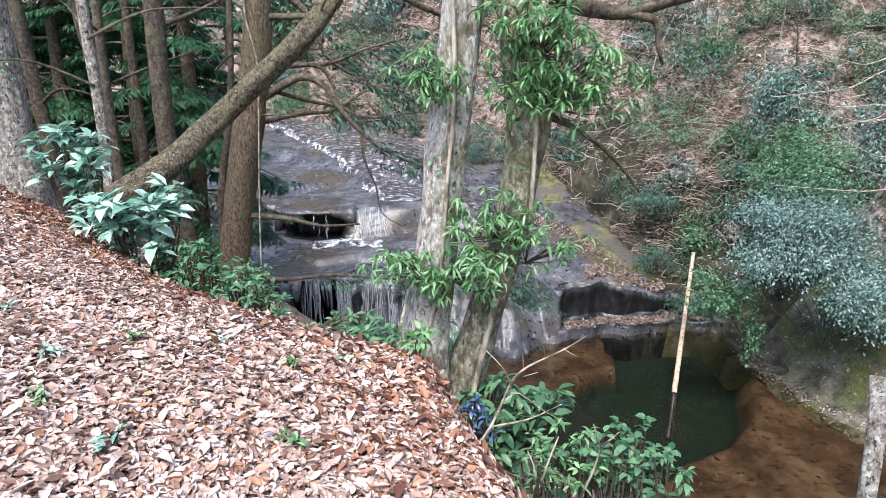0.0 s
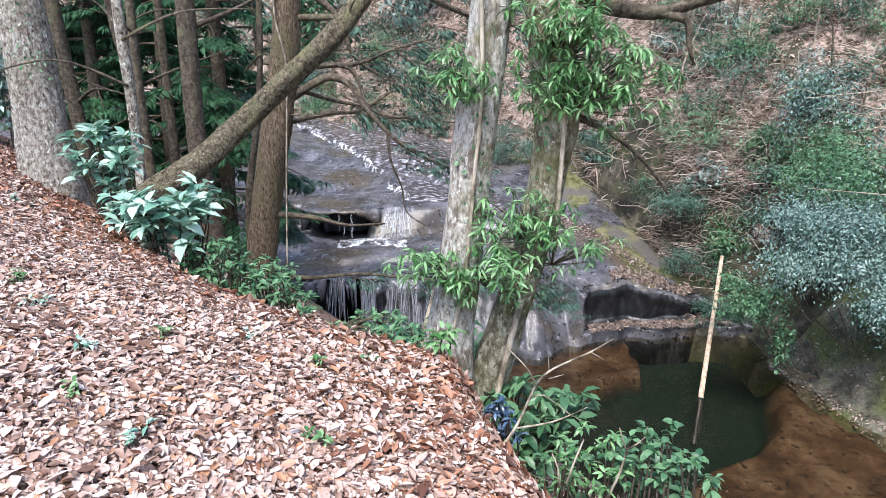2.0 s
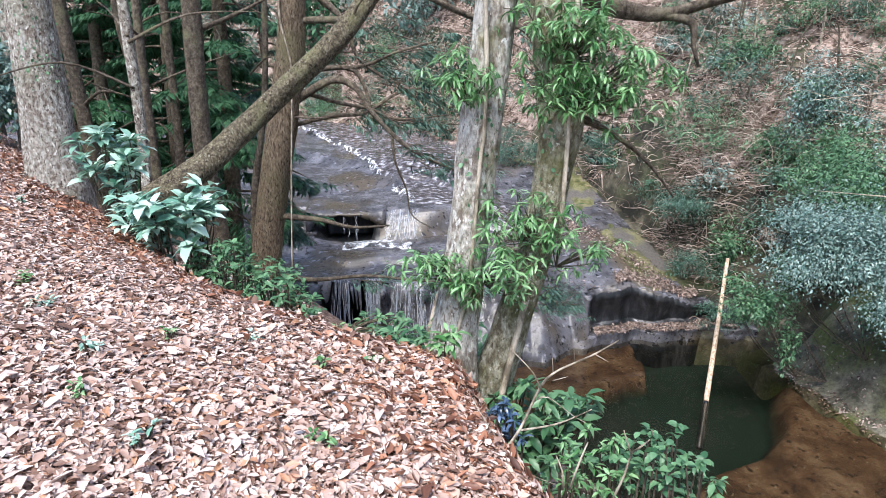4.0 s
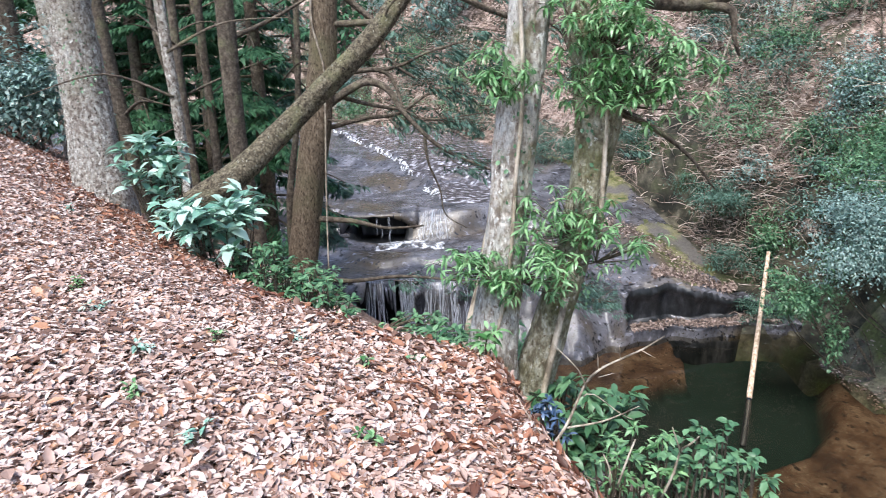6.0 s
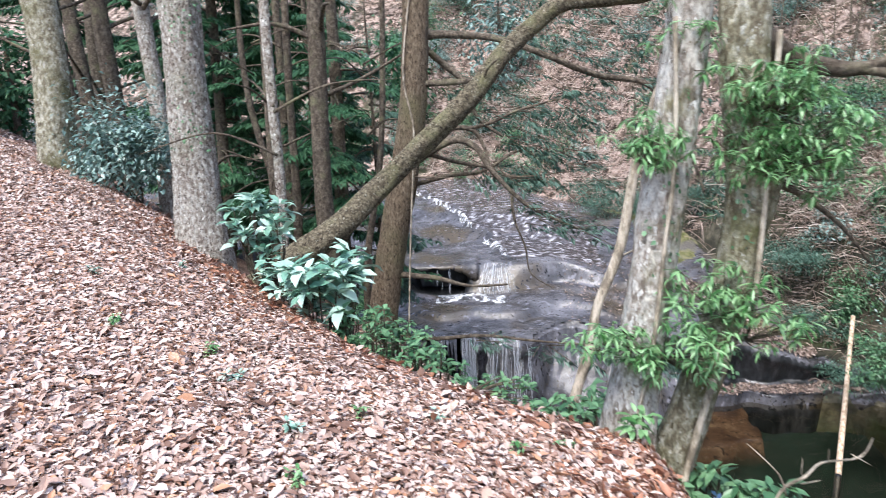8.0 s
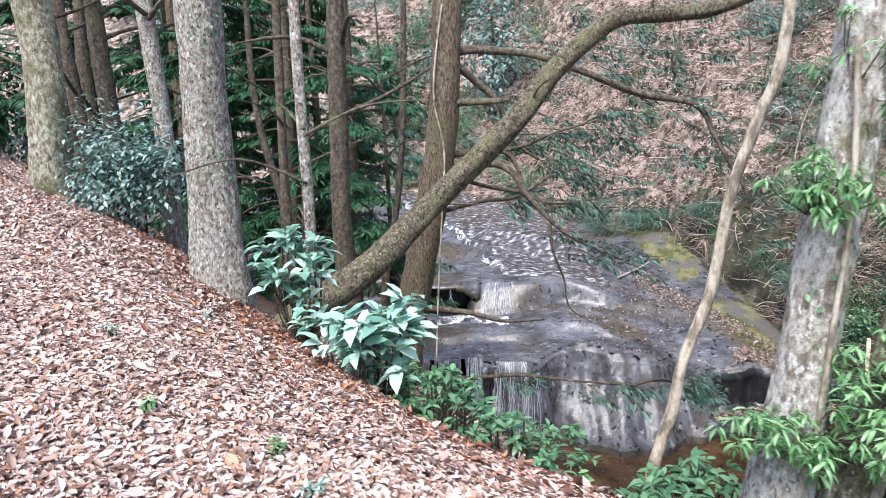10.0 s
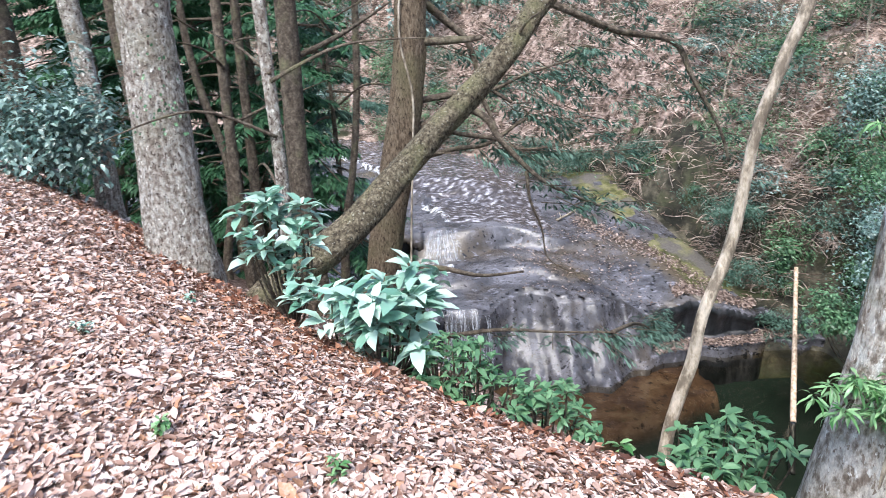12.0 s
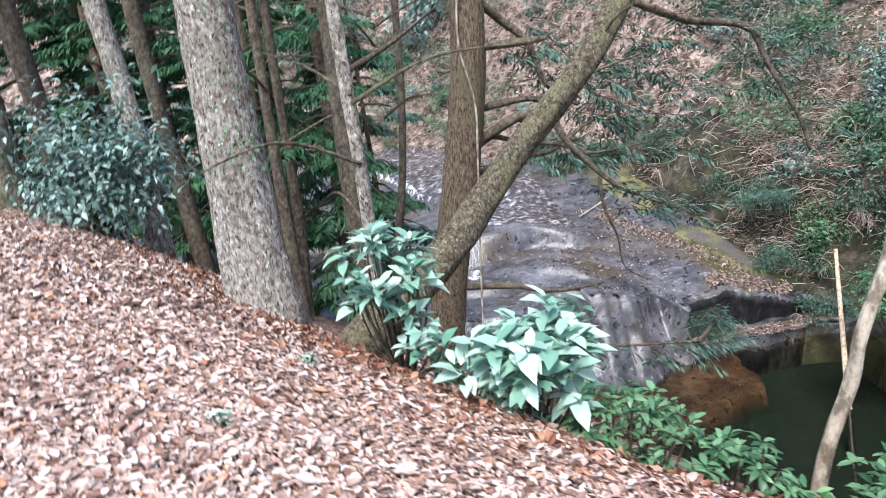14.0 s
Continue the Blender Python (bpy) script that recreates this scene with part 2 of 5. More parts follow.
def tube(points, radii, segs=16, step=0.08, knots=0.06, seed=0, ridges=0, cap=True):
    """A smoothly curved, tapering, uneven stem through the points."""
    pts = [Vector(p) for p in points]
    rng = np.random.RandomState(seed)
    path, rad = [], []
    for k in range(len(pts) - 1):
        p0, p1, p2, p3 = pts[max(k - 1, 0)], pts[k], pts[k + 1], pts[min(k + 2, len(pts) - 1)]
        n = max(2, int((p2 - p1).length / step))
        for a in range(n):
            t = a / n
            path.append(0.5 * ((2 * p1) + (p2 - p0) * t + (2 * p0 - 5 * p1 + 4 * p2 - p3) * t * t + (3 * p1 - p0 - 3 * p2 + p3) * t ** 3))
            rad.append(radii[k] * (1 - t) + radii[k + 1] * t)
    path.append(pts[-1])
    rad.append(radii[-1])
    verts, faces = [], []
    side = Vector((1, 0.13, 0.07))
    phase = rng.uniform(0, 6.28, 8)
    for k, (p, r) in enumerate(zip(path, rad)):
        d = (path[min(k + 1, len(path) - 1)] - path[max(k - 1, 0)]).normalized()
        side = (side - d * side.dot(d)).normalized()
        up = d.cross(side)
        for s in range(segs):
            a = 2 * math.pi * s / segs
            w = 1 + knots * (math.sin(2 * a + phase[0] + k * step * 1.7) + 0.6 * math.sin(3 * a + phase[1] - k * step * 2.6) + 0.5 * math.sin(5 * a + phase[2] + k * step * 4.1))
            if knots:
                w += knots * 1.2 * noise.noise((math.cos(a) * 2.5 + phase[3], math.sin(a) * 2.5, k * step * 5 + seed))
            if ridges:
                w += 0.06 * noise.noise((math.cos(a) * ridges, math.sin(a) * ridges, k * step * 3 + seed * 3.1))
            verts.append(p + (side * math.cos(a) + up * math.sin(a)) * (r * w))
        if k:
            b = (k - 1) * segs
            for s in range(segs):
                s2 = (s + 1) % segs
                faces.append((b + s, b + s2, b + segs + s2, b + segs + s))
    if cap:
        n = len(path) * segs
        verts += [path[0], path[-1]]
        for s in range(segs):
            faces.append((n, (s + 1) % segs, s))
            faces.append((n + 1, n - segs + s, n - segs + (s + 1) % segs))
    return [tuple(v) for v in verts], faces


def joined(geos):
    verts, faces = [], []
    for v, f in geos:
        b = len(verts)
        verts += list(v)
        faces += [tuple(i + b for i in q) for q in f]
    return verts, faces


# ---- the lie of the land ----
EDGE_Y = (-40, 0, 2.1, 2.75, 3.25, 3.45, 3.7, 4.2, 5.0, 6.4, 9.2, 12, 18, 40, 300)
EDGE_X = (5, 0.8, 0.40, 0.15, 0.06, -0.55, -0.95, -1.8, -2.55, -3.75, -6.0, -9.0, -15, -42, -300)


def bank_edge(y):
    return np.interp(y, EDGE_Y, EDGE_X)


def bank(x, y):
    """The leafy bank that is walked on, and its drop into the gorge."""
    d = x - bank_edge(y)
    out = d * np.where(y > 3.4, 0.72, 0.9)
    u = np.maximum(-out, 0)
    rise = 0.06 + 0.07 * smooth01(y, 1.5, 2.6) + 0.16 * np.clip(y - 3, 0, 3.6)
    top = -0.13 * np.clip(x, -30, 3) - 0.06 * np.clip(y, -8, 25) + rise * 1.4 * np.tanh(u / 1.4)
    o = np.maximum(out, 0)
    steep = 0.4 + 1.1 * (1 - smooth01(y, 2.6, 3.8))
    fall = 0.5 * smooth01(o, 0, 0.4) + steep * o + 1.25 * np.maximum(o - 2.5, 0)
    return top - fall + 0.025 * rough_noise(x, y, 0.5, 3, 2) + 0.05 * rough_noise(x, y, 1.7, 2, 5)


def far_toe(x):
    return np.interp(x, (-60, -14, -4, 1, 6, 9.5, 13), (44, 38, 36.5, 33.5, 25, 20.5, 17))


def far_bank(x, y):
    s = (y - far_toe(x)) * 0.8
    toe = np.interp(x, (-60, -14, -4, 1, 6, 9.5, 13), (1.5, -0.6, -1.9, -2.4, -4.4, -6.0, -6.4))
    up = np.maximum(s, 0)
    h = toe + 0.75 * up + 0.5 * smooth01(s, 0, 3) * np.minimum(up, 12) + np.minimum(s, 0) * 1.5 + 2.7 * smooth01(s, 0, 0.9) * smooth01(x, 5, 8)
    return h + 0.35 * rough_noise(x, y, 3.1, 4, 9) * smooth01(s, -1, 2)


def right_foot(y):
    return np.interp(y, (-20, 8, 11, 12.8, 14.6, 16.8, 18.8, 22), (16, 12.5, 11.2, 10.5, 9.9, 9.6, 9.9, 10.5))


def right_bank(x, y):
    s = x - right_foot(y) + 0.25 * rough_noise(x, y, 1.4, 3, 4)
    up = np.maximum(s, 0)
    return -7.3 + 0.35 * np.minimum(up, 0.8) + 1.35 * np.clip(up - 0.8, 0, 1.6) + 1.7 * np.maximum(up - 2.4, 0) - 0.7 * np.maximum(up - 9, 0) + np.minimum(s, 0) * 5 + 0.12 * rough_noise(x, y, 0.8, 3, 6)


def land(x, y):
    floor = np.where(y < 19, -11.0, -7.0 + 0.1 * np.clip(y - 19, 0, 60))
    z = np.maximum(np.maximum(bank(x, y), far_bank(x, y)), np.maximum(right_bank(x, y), floor))
    r = np.hypot(x, y - 10)
    return np.minimum(z, 24 + 0.02 * r)


XS = np.concatenate([np.linspace(-300, -40, 14), np.linspace(-36, -9, 46), np.linspace(-8.6, 2.6, 100), np.linspace(2.9, 30, 90), np.linspace(32, 300, 14)])
YS = np.concatenate([np.linspace(-300, -12, 14), np.linspace(-10, 0, 20), np.linspace(0.2, 10, 92), np.linspace(10.3, 42, 106), np.linspace(44, 300, 16)])
gv, gf = grid_mesh(XS, YS, land)
ground = mesh_object("ground", gv, gf, [SOIL, HILL, MOSS_SHADED, MOSS_BANK])
cx, cy = gv[gf].mean(1)[:, 0], gv[gf].mean(1)[:, 1]
nb, fb, rb = bank(cx, cy), far_bank(cx, cy), right_bank(cx, cy)
# slot 2, the shade-coloured rock, for far toe and back corner; slot 3 lit bank
slot = np.where((nb >= fb) & (nb >= rb), 0, np.where((rb > fb) & (cx - right_foot(cy) < 3.2), np.where(cy < 17.2, 3, 2), np.where( (rb <= fb) & (cx > 4) & ((cy - far_toe(cx)) * 0.8 < 2.0), 2, 1)))
ground.data.polygons.foreach_set("material_index", slot.astype(np.int32))
tagged(ground, "brown leaf-covered forest ground sloping into a gorge", "ground", kind="structure")


# ---- rock shelf of the stream ----
def shelf_face(x):
    return np.interp(x, (-12, -4, 0, 1.8, 3.0, 4.6, 8.5, 10.5), (18.4, 17.9, 17.7, 17.3, 17.0, 18.4, 18.9, 18.9)) + 0.12 * np.sin(x * 2.3) + 0.08 * np.sin(x * 5.1 + 1)


def water_line(x, y):
    """How far a spot lies to the stream's side of the long curved rock edge that the water slides along."""
    return x - np.interp(y, (20, 22.4, 23.6, 25.7, 27.4, 30.9, 35.9, 44), (-1.1, -1.2, -1.5, -2.2, -3.2, -5.1, -8.5, -15)) + 0.10 * np.sin(y * 1.9) + 0.06 * np.sin(y * 4.3)


def shelf_top(x, y):
    yy = np.maximum(y, 18)
    bend = 0.5 * np.sin(x * 0.9 + 0.6) + 0.22 * np.sin(x * 2.3)
    left = -4.8 + 0.10 * (np.minimum(yy, 21.6) - 18.4) + 0.22 * smooth01(yy, 19.6 + bend, 19.9 + bend)
    chute = np.exp(-((x + 1.5) / 0.75) ** 2)
    left = left + 0.75 * smooth01(yy, 22.0 + 0.5 * bend - 0.5 * chute, 22.35 + 0.5 * bend + 0.5 * chute) + 0.25 * smooth01(yy, 25.4 - bend, 25.7 - bend) + 0.35 * smooth01(yy + 0.55 * x, 25.5, 26.2)
    left = left + 0.075 * np.maximum(yy - 22, 0) + 0.09 * np.maximum(-x - 5, 0)
    left = left - 0.45 * np.exp(-((x + 2.6) / 1.7) ** 2 - ((yy - 21.2) / 0.8) ** 2)
    line = water_line(x, yy)
    left = left + smooth01(yy, 22.6, 24.5) * (0.22 * smooth01(line, -0.05, 0.18) - 0.16)
    right = np.interp(x, (4.5, 5.9, 7.1, 8.4, 9.5), (-5.5, -5.46, -5.72, -6.25, -6.5)) + 0.36 * np.clip(yy - 19.4, 0, 8)
    z = left + (right - left) * smooth01(x + 0.25 * (yy - 18), 1.5, 5.5)
    calm = 0.35 + 0.65 * smooth01(line, -0.2, 0.6)
    z = z + calm * (0.10 * rough_noise(x * 0.45, y, 2.2, 3, 3) + 0.10 * rough_noise(x, y, 5.0, 2, 8))
    hgt = 0.17 + 0.05 * np.sin(x * 0.21 + y * 0.13)
    t = np.floor(z / hgt) * hgt
    keep = 0.25 + 0.5 * smooth01(rough_noise(x, y, 4.0, 2, 15), -0.3, 0.3)
    z = z * keep + (1 - keep) * (t + hgt * smooth01((z - t) / hgt, 0.7, 1.0))
    return z + 0.03 * calm * rough_noise(x, y, 0.45, 4, 1)


def slab_slope(x):
    return smooth01(x, -0.9, 0.9) * (1 - smooth01(x, 3.9, 4.7))


def shelf_brow(x):
    """Where the flat top of the shelf begins, behind its face."""
    return shelf_face(x) + 1.6 * slab_slope(x) + 0.75 * smooth01(x, 4.4, 4.85)


def shelf(x, y):
    s = y - shelf_brow(x)
    front = np.where(s > 0.2, shelf_top(x, y), shelf_top(x, y) - 0.1 - 40 * np.maximum(0.2 - s, 0)).clip(-13, 9)
    cave = smooth01(x, -4.7, -4.4) * (1 - smooth01(x, -2.75, -2.5)) * smooth01(y, 21.55, 21.7) * (1 - smooth01(y, 22.9, 23.1))
    return front - cave * np.maximum(front + 4.6, 0)


def face_geometry():
    """The drop from the shelf into the pool: bulging brow, hollow behind the falls, sloping slab and leafy ledge."""
    nx, nv = 300, 64
    X, V = np.meshgrid(np.linspace(-9, 10.2, nx), np.linspace(0, 1, nv))
    F, B = shelf_face(X), shelf_brow(X)
    top = shelf_top(X, B + 0.25)
    Z = top + (-8.4 - top) * V
    ledge = smooth01(X + 0.06 * np.sin(Z * 5), 4.45, 4.85)
    Y = F + slab_slope(X) * 1.6 * (1 - smooth01(V, 0.0, 0.75)) + 0.75 * ledge * (1 - smooth01(-Z, 6.76 + 0.04 * np.sin(X * 3), 6.84 + 0.04 * np.sin(X * 3)))
    Y = Y - 0.14 * (1 - slab_slope(X)) * np.exp(-((V - 0.10) / 0.07) ** 2) + 0.12 * smooth01(V, 0.15, 0.4)
    hollow = 1.8 * np.exp(-(np.abs((X + 2.95 + 0.12 * (Z + 6)) / 0.74) ** 4)) * np.exp(-(np.abs((Z + 6.05) / 1.12) ** 4))
    hollow = hollow + 0.35 * np.exp(-(np.abs((X + 1.62) / 0.2) ** 3)) * np.exp(-(np.abs((Z + 5.6) / 0.7) ** 4))
    rough = 0.16 * rough_noise(X, Z, 0.9, 4, 41) + 0.10 * rough_noise(X * 2.2, Z * 0.5, 0.6, 3, 17) * (1 - 0.5 * ledge)
    rough = rough * (1 - 0.6 * ledge)
    Y = Y + 1.4 * hollow + rough * smooth01(V, 0, 0.1)
    Y = np.where(V < 0.02, B + 0.45, Y)
    v = np.stack([X, Y, Z], -1).reshape(-1, 3)
    i = np.arange(nx * nv).reshape(nv, nx)
    f = np.stack([i[:-1, :-1], i[1:, :-1], i[1:, 1:], i[:-1, 1:]], -1).reshape(-1, 4)
    return v, f


rv, rf = grid_mesh(np.concatenate([np.linspace(-34, -9, 60), np.linspace(-8.8, 10.4, 175)]), np.concatenate([np.linspace(16, 24, 150), np.linspace(24.15, 46, 90)]), shelf)
rf = rf[(rv[rf][:, :, 1] - shelf_brow(rv[rf][:, :, 0])).min(1) > 0.16]
rock_bed = mesh_object("rock_bed", rv, rf, [ROCK, WET_AND_SHADE, MOSS_GREEN])
rc = rv[rf].mean(1)
mossy = rough_noise(rc[:, 0], rc[:, 1], 1.3, 4, 2) > 0.02
across = rc[:, 0] + 0.38 * (rc[:, 1] - 19.9)
strip = np.abs(across - 7.5) < 0.95
# faces inside the upper cave are coloured near-black as its shade
cave_shade = (rc[:, 0] > -4.75) & (rc[:, 0] < -2.45) & (rc[:, 1] > 21.5) & (rc[:, 1] < 23.2) & (rc[:, 2] < -3.65)
# index 3, right of the moss strip, is the shade-coloured mossy rock
rock_bed.data.polygons.foreach_set("material_index", np.where(cave_shade, 1, np.where(mossy & strip, 2, np.where(across > 8.2, 3, 0))).astype(np.int32))
rock_bed.data.materials.append(MOSS_SHADED)
fv, ff = face_geometry()
rock_face = mesh_object("rock_face", fv, ff, [ROCK, WET_AND_SHADE])
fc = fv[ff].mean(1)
# near-black on the ledge face; in the falls' hollow it paints the shade
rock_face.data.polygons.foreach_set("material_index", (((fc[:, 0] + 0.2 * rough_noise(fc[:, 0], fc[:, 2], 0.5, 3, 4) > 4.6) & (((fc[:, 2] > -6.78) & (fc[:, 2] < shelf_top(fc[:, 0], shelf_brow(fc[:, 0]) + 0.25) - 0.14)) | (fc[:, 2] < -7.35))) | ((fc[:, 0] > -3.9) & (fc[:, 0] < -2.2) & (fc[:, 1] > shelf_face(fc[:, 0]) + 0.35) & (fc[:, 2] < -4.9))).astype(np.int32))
tagged(rock_face, "wet rock face with shade painted into the hollow behind the falls", "rock face", kind="structure")
tagged(rock_bed, "wet grey layered rock shelf of the stream", "rock shelf", kind="structure")

# ---- pool ----
WATER = -7.2


def pool_floor(x, y):
    wob = 0.22 * rough_noise(x, y, 1.6, 3, 12)
    right = np.interp(y, (10.5, 12.2, 12.8, 14, 15.5, 17, 18, 19), (4.6, 6.3, 7.7, 8.9, 9.6, 10.4, 10.8, 10.8)) + wob
    notch = 15.75 + 0.32 * (x - 3.2) + 0.25 * smooth01(x, 5.0, 5.3) + 0.3 * rough_noise(x, y, 1.0, 3, 2) + 5 * smooth01(x + 0.2 * rough_noise(x, y, 0.7, 2, 6), 5.9, 6.25)
    deep = smooth01(right - x, 0, 0.8) * smooth01(notch - y, 0.0, 0.5) * (1 - smooth01(y, 19.2, 19.5))
    return -7.36 - 0.75 * deep + 0.05 * rough_noise(x, y, 0.9, 4, 3)


pv, pf = grid_mesh(np.linspace(-2, 13, 150), np.linspace(6, 20.2, 142), pool_floor)
pool_bed = mesh_object("pool_bed", pv, pf, SAND)
tagged(pool_bed, "brown sandy pool floor with a dark deep hollow", "pool bed", kind="structure")

wm = bpy.data.materials.new("pool_water")
wm.use_nodes = True
n, l = wm.node_tree.nodes, wm.node_tree.links
n.remove(n["Principled BSDF"])
clear, gloss, mixw, fres = n.new("ShaderNodeBsdfTransparent"), n.new("ShaderNodeBsdfGlossy"), n.new("ShaderNodeMixShader"), n.new("ShaderNodeFresnel")
clear.inputs[0].default_value = (0.66, 0.63, 0.53, 1)
gloss.inputs["Roughness"].default_value = 0.03
fres.inputs[0].default_value = 1.33
wb, wnz = n.new("ShaderNodeBump"), n.new("ShaderNodeTexNoise")
wnz.inputs["Scale"].default_value = 3.0
wb.inputs["Strength"].default_value, wb.inputs["Distance"].default_value = 0.08, 0.05
l.new(wnz.outputs[0], wb.inputs["Height"])
l.new(wb.outputs[0], gloss.inputs["Normal"])
l.new(fres.outputs[0], mixw.inputs[0])
l.new(clear.outputs[0], mixw.inputs[1])
l.new(gloss.outputs[0], mixw.inputs[2])
l.new(mixw.outputs[0], n["Material Output"].inputs[0])
pw, pq = grid_mesh(np.linspace(-8, 14, 30), np.linspace(5, 19.6, 30), lambda x, y: WATER + 0 * x)
pool = mesh_object("pool_water", pw, pq, wm)
pool.visible_shadow = False
tagged(pool, "still dark green plunge pool with brown shallows", "water", kind="structure")


# ---- trees ----
def thing(name, at, label, category, group=""):
    ob = new(name)
    ob.location = at
    return tagged(ob, label, category, group)


def stem(points, radii, base, **kw):
    return tube([(p[0] - base[0], p[1] - base[1], p[2] - base[2]) for p in points], radii, **kw)


def tree(name, base, label, trunk, radii, bark, limbs=(), **kw):
    t = thing(name, base, label, "tree")
    part("trunk", stem(trunk, radii, base, **kw), bark, t)
    for k, (pts, rr) in enumerate(limbs):
        part("limb", stem(pts, rr, base, segs=8, step=0.12, seed=k + 40, knots=0.08), BARK_DARK, t)
    return t


def nearer(p, k=0.915):
    """Places on the two edge trees, drawn in along the line from the bank."""
    return (0.02 + (p[0] - 0.02) * k, 0.07 + (p[1] - 0.07) * k, 1.45 + (p[2] - 1.45) * k)


def land_z(x, y):
    return float(land(np.array([float(x)]), np.array([float(y)]))[0])


front_pale = tree("tree", (0.05, 4.15, -1.2), "pale lichen-covered tree on the edge of the bank",
                  [nearer(p) for p in [(0.02, 4.15, -1.3), (0.05, 4.15, -0.6), (0.16, 4.15, 0.3), (0.25, 4.18, 1.1), (0.34, 4.2, 1.9), (0.5, 4.3, 4.0), (0.8, 4.4, 8.0)]],
                  [0.25, 0.18, 0.13, 0.125, 0.115, 0.10, 0.06], BARK_PALE, segs=48, step=0.035, seed=3, ridges=9, knots=0.05)
front_moss = tree("tree", (0.3, 4.2, -1.4), "mossy leaning tree beside the pale one",
                  [nearer(p) for p in [(0.25, 4.2, -1.5), (0.33, 4.2, -0.9), (0.48, 4.2, -0.35), (0.66, 4.2, 0.3), (0.74, 4.2, 0.8), (0.78, 4.2, 1.2), (0.7, 4.25, 1.9), (0.6, 4.4, 4.0), (0.5, 4.6, 8.0)]],
                  [0.15, 0.125, 0.115, 0.11, 0.12, 0.15, 0.13, 0.11, 0.06], BARK_MOSS, segs=48, step=0.035, seed=5, ridges=9, knots=0.06)
big = tree("tree", (-3.98, 6.35, 0.1), "thick grey spotted tree trunk on the leafy bank",
           [(-3.95, 6.35, -0.4), (-3.98, 6.35, 0.15), (-4.0, 6.38, 0.7), (-4.0, 6.4, 2.0), (-3.97, 6.4, 3.1), (-3.9, 6.5, 9.0)],
           [0.38, 0.30, 0.235, 0.20, 0.20, 0.13], BARK_GREY, segs=56, step=0.04, seed=8, ridges=10, knots=0.035)
leaner = tree("tree", (-3.35, 6.2, 0.0), "fallen-over mossy trunk leaning diagonally over the stream",
              [(-3.5, 6.05, -0.3), (-3.12, 6.25, 0.08), (-2.56, 6.6, 0.46), (-1.9, 7.0, 1.1), (-1.15, 7.3, 1.8), (-0.8, 7.45, 2.25), (-0.42, 7.6, 2.6), (-0.1, 7.6, 2.8), (0.4, 7.6, 2.82), (0.9, 7.6, 2.86), (1.6, 7.7, 3.2), (2.2, 7.9, 4.0)],
              [0.2, 0.16, 0.145, 0.125, 0.11, 0.10, 0.095, 0.095, 0.085, 0.075, 0.06, 0.03], BARK_LEANER, segs=24, step=0.06, seed=11, ridges=7)
mid = tree("conifer", (-2.68, 8.75, -1.8), "straight brown fibrous-barked conifer below the bank",
           [(-2.7, 8.75, -2.0), (-2.62, 8.75, -1.2), (-2.4, 8.75, 0.0), (-2.2, 8.75, 0.9), (-2.0, 8.75, 2.3), (-1.9, 8.75, 5), (-1.8, 8.75, 11)],
           [0.27, 0.22, 0.2, 0.195, 0.185, 0.16, 0.06], BARK_BROWN, segs=32, step=0.06, seed=14, ridges=12, knots=0.03)
thin = tree("sapling", (-0.1, 5.6, -1.5), "thin pale crooked sapling on the slope",
            [(-0.22, 5.45, -1.75), (-0.14, 5.45, -1.0), (0.0, 5.45, -0.46), (0.06, 5.45, -0.07), (0.25, 5.5, 0.46), (0.37, 5.52, 1.2), (0.52, 5.52, 1.7), (0.67, 5.52, 2.2), (0.8, 5.7, 3.6), (0.9, 5.8, 6)],
            [0.05, 0.045, 0.045, 0.042, 0.045, 0.04, 0.042, 0.038, 0.03, 0.012], BARK_THIN, segs=14, step=0.06, seed=17, knots=0.07)
log = thing("log", (7.0, 15.0, -7.8), "pale stripped log standing upright in the pool", "log")
part("shaft", stem([(7.0, 15.0, -7.2), (7.75, 16.5, -5.66), (8.5, 18.0, -4.12)], [0.072, 0.06, 0.05], (7.0, 15.0, -7.8), segs=14, knots=0.03, seed=21), LOG, log)
# below the waterline the log is coloured near-black, as dimmed by the water
part("submerged_end", stem([(6.58, 14.16, -8.1), (6.8, 14.6, -7.64), (6.995, 14.99, -7.21)], [0.076, 0.074, 0.0725], (7.0, 15.0, -7.8), segs=14, knots=0.03, seed=22), WET_AND_SHADE, log, "underwater foot of the log, coloured dark for the water's dimming")


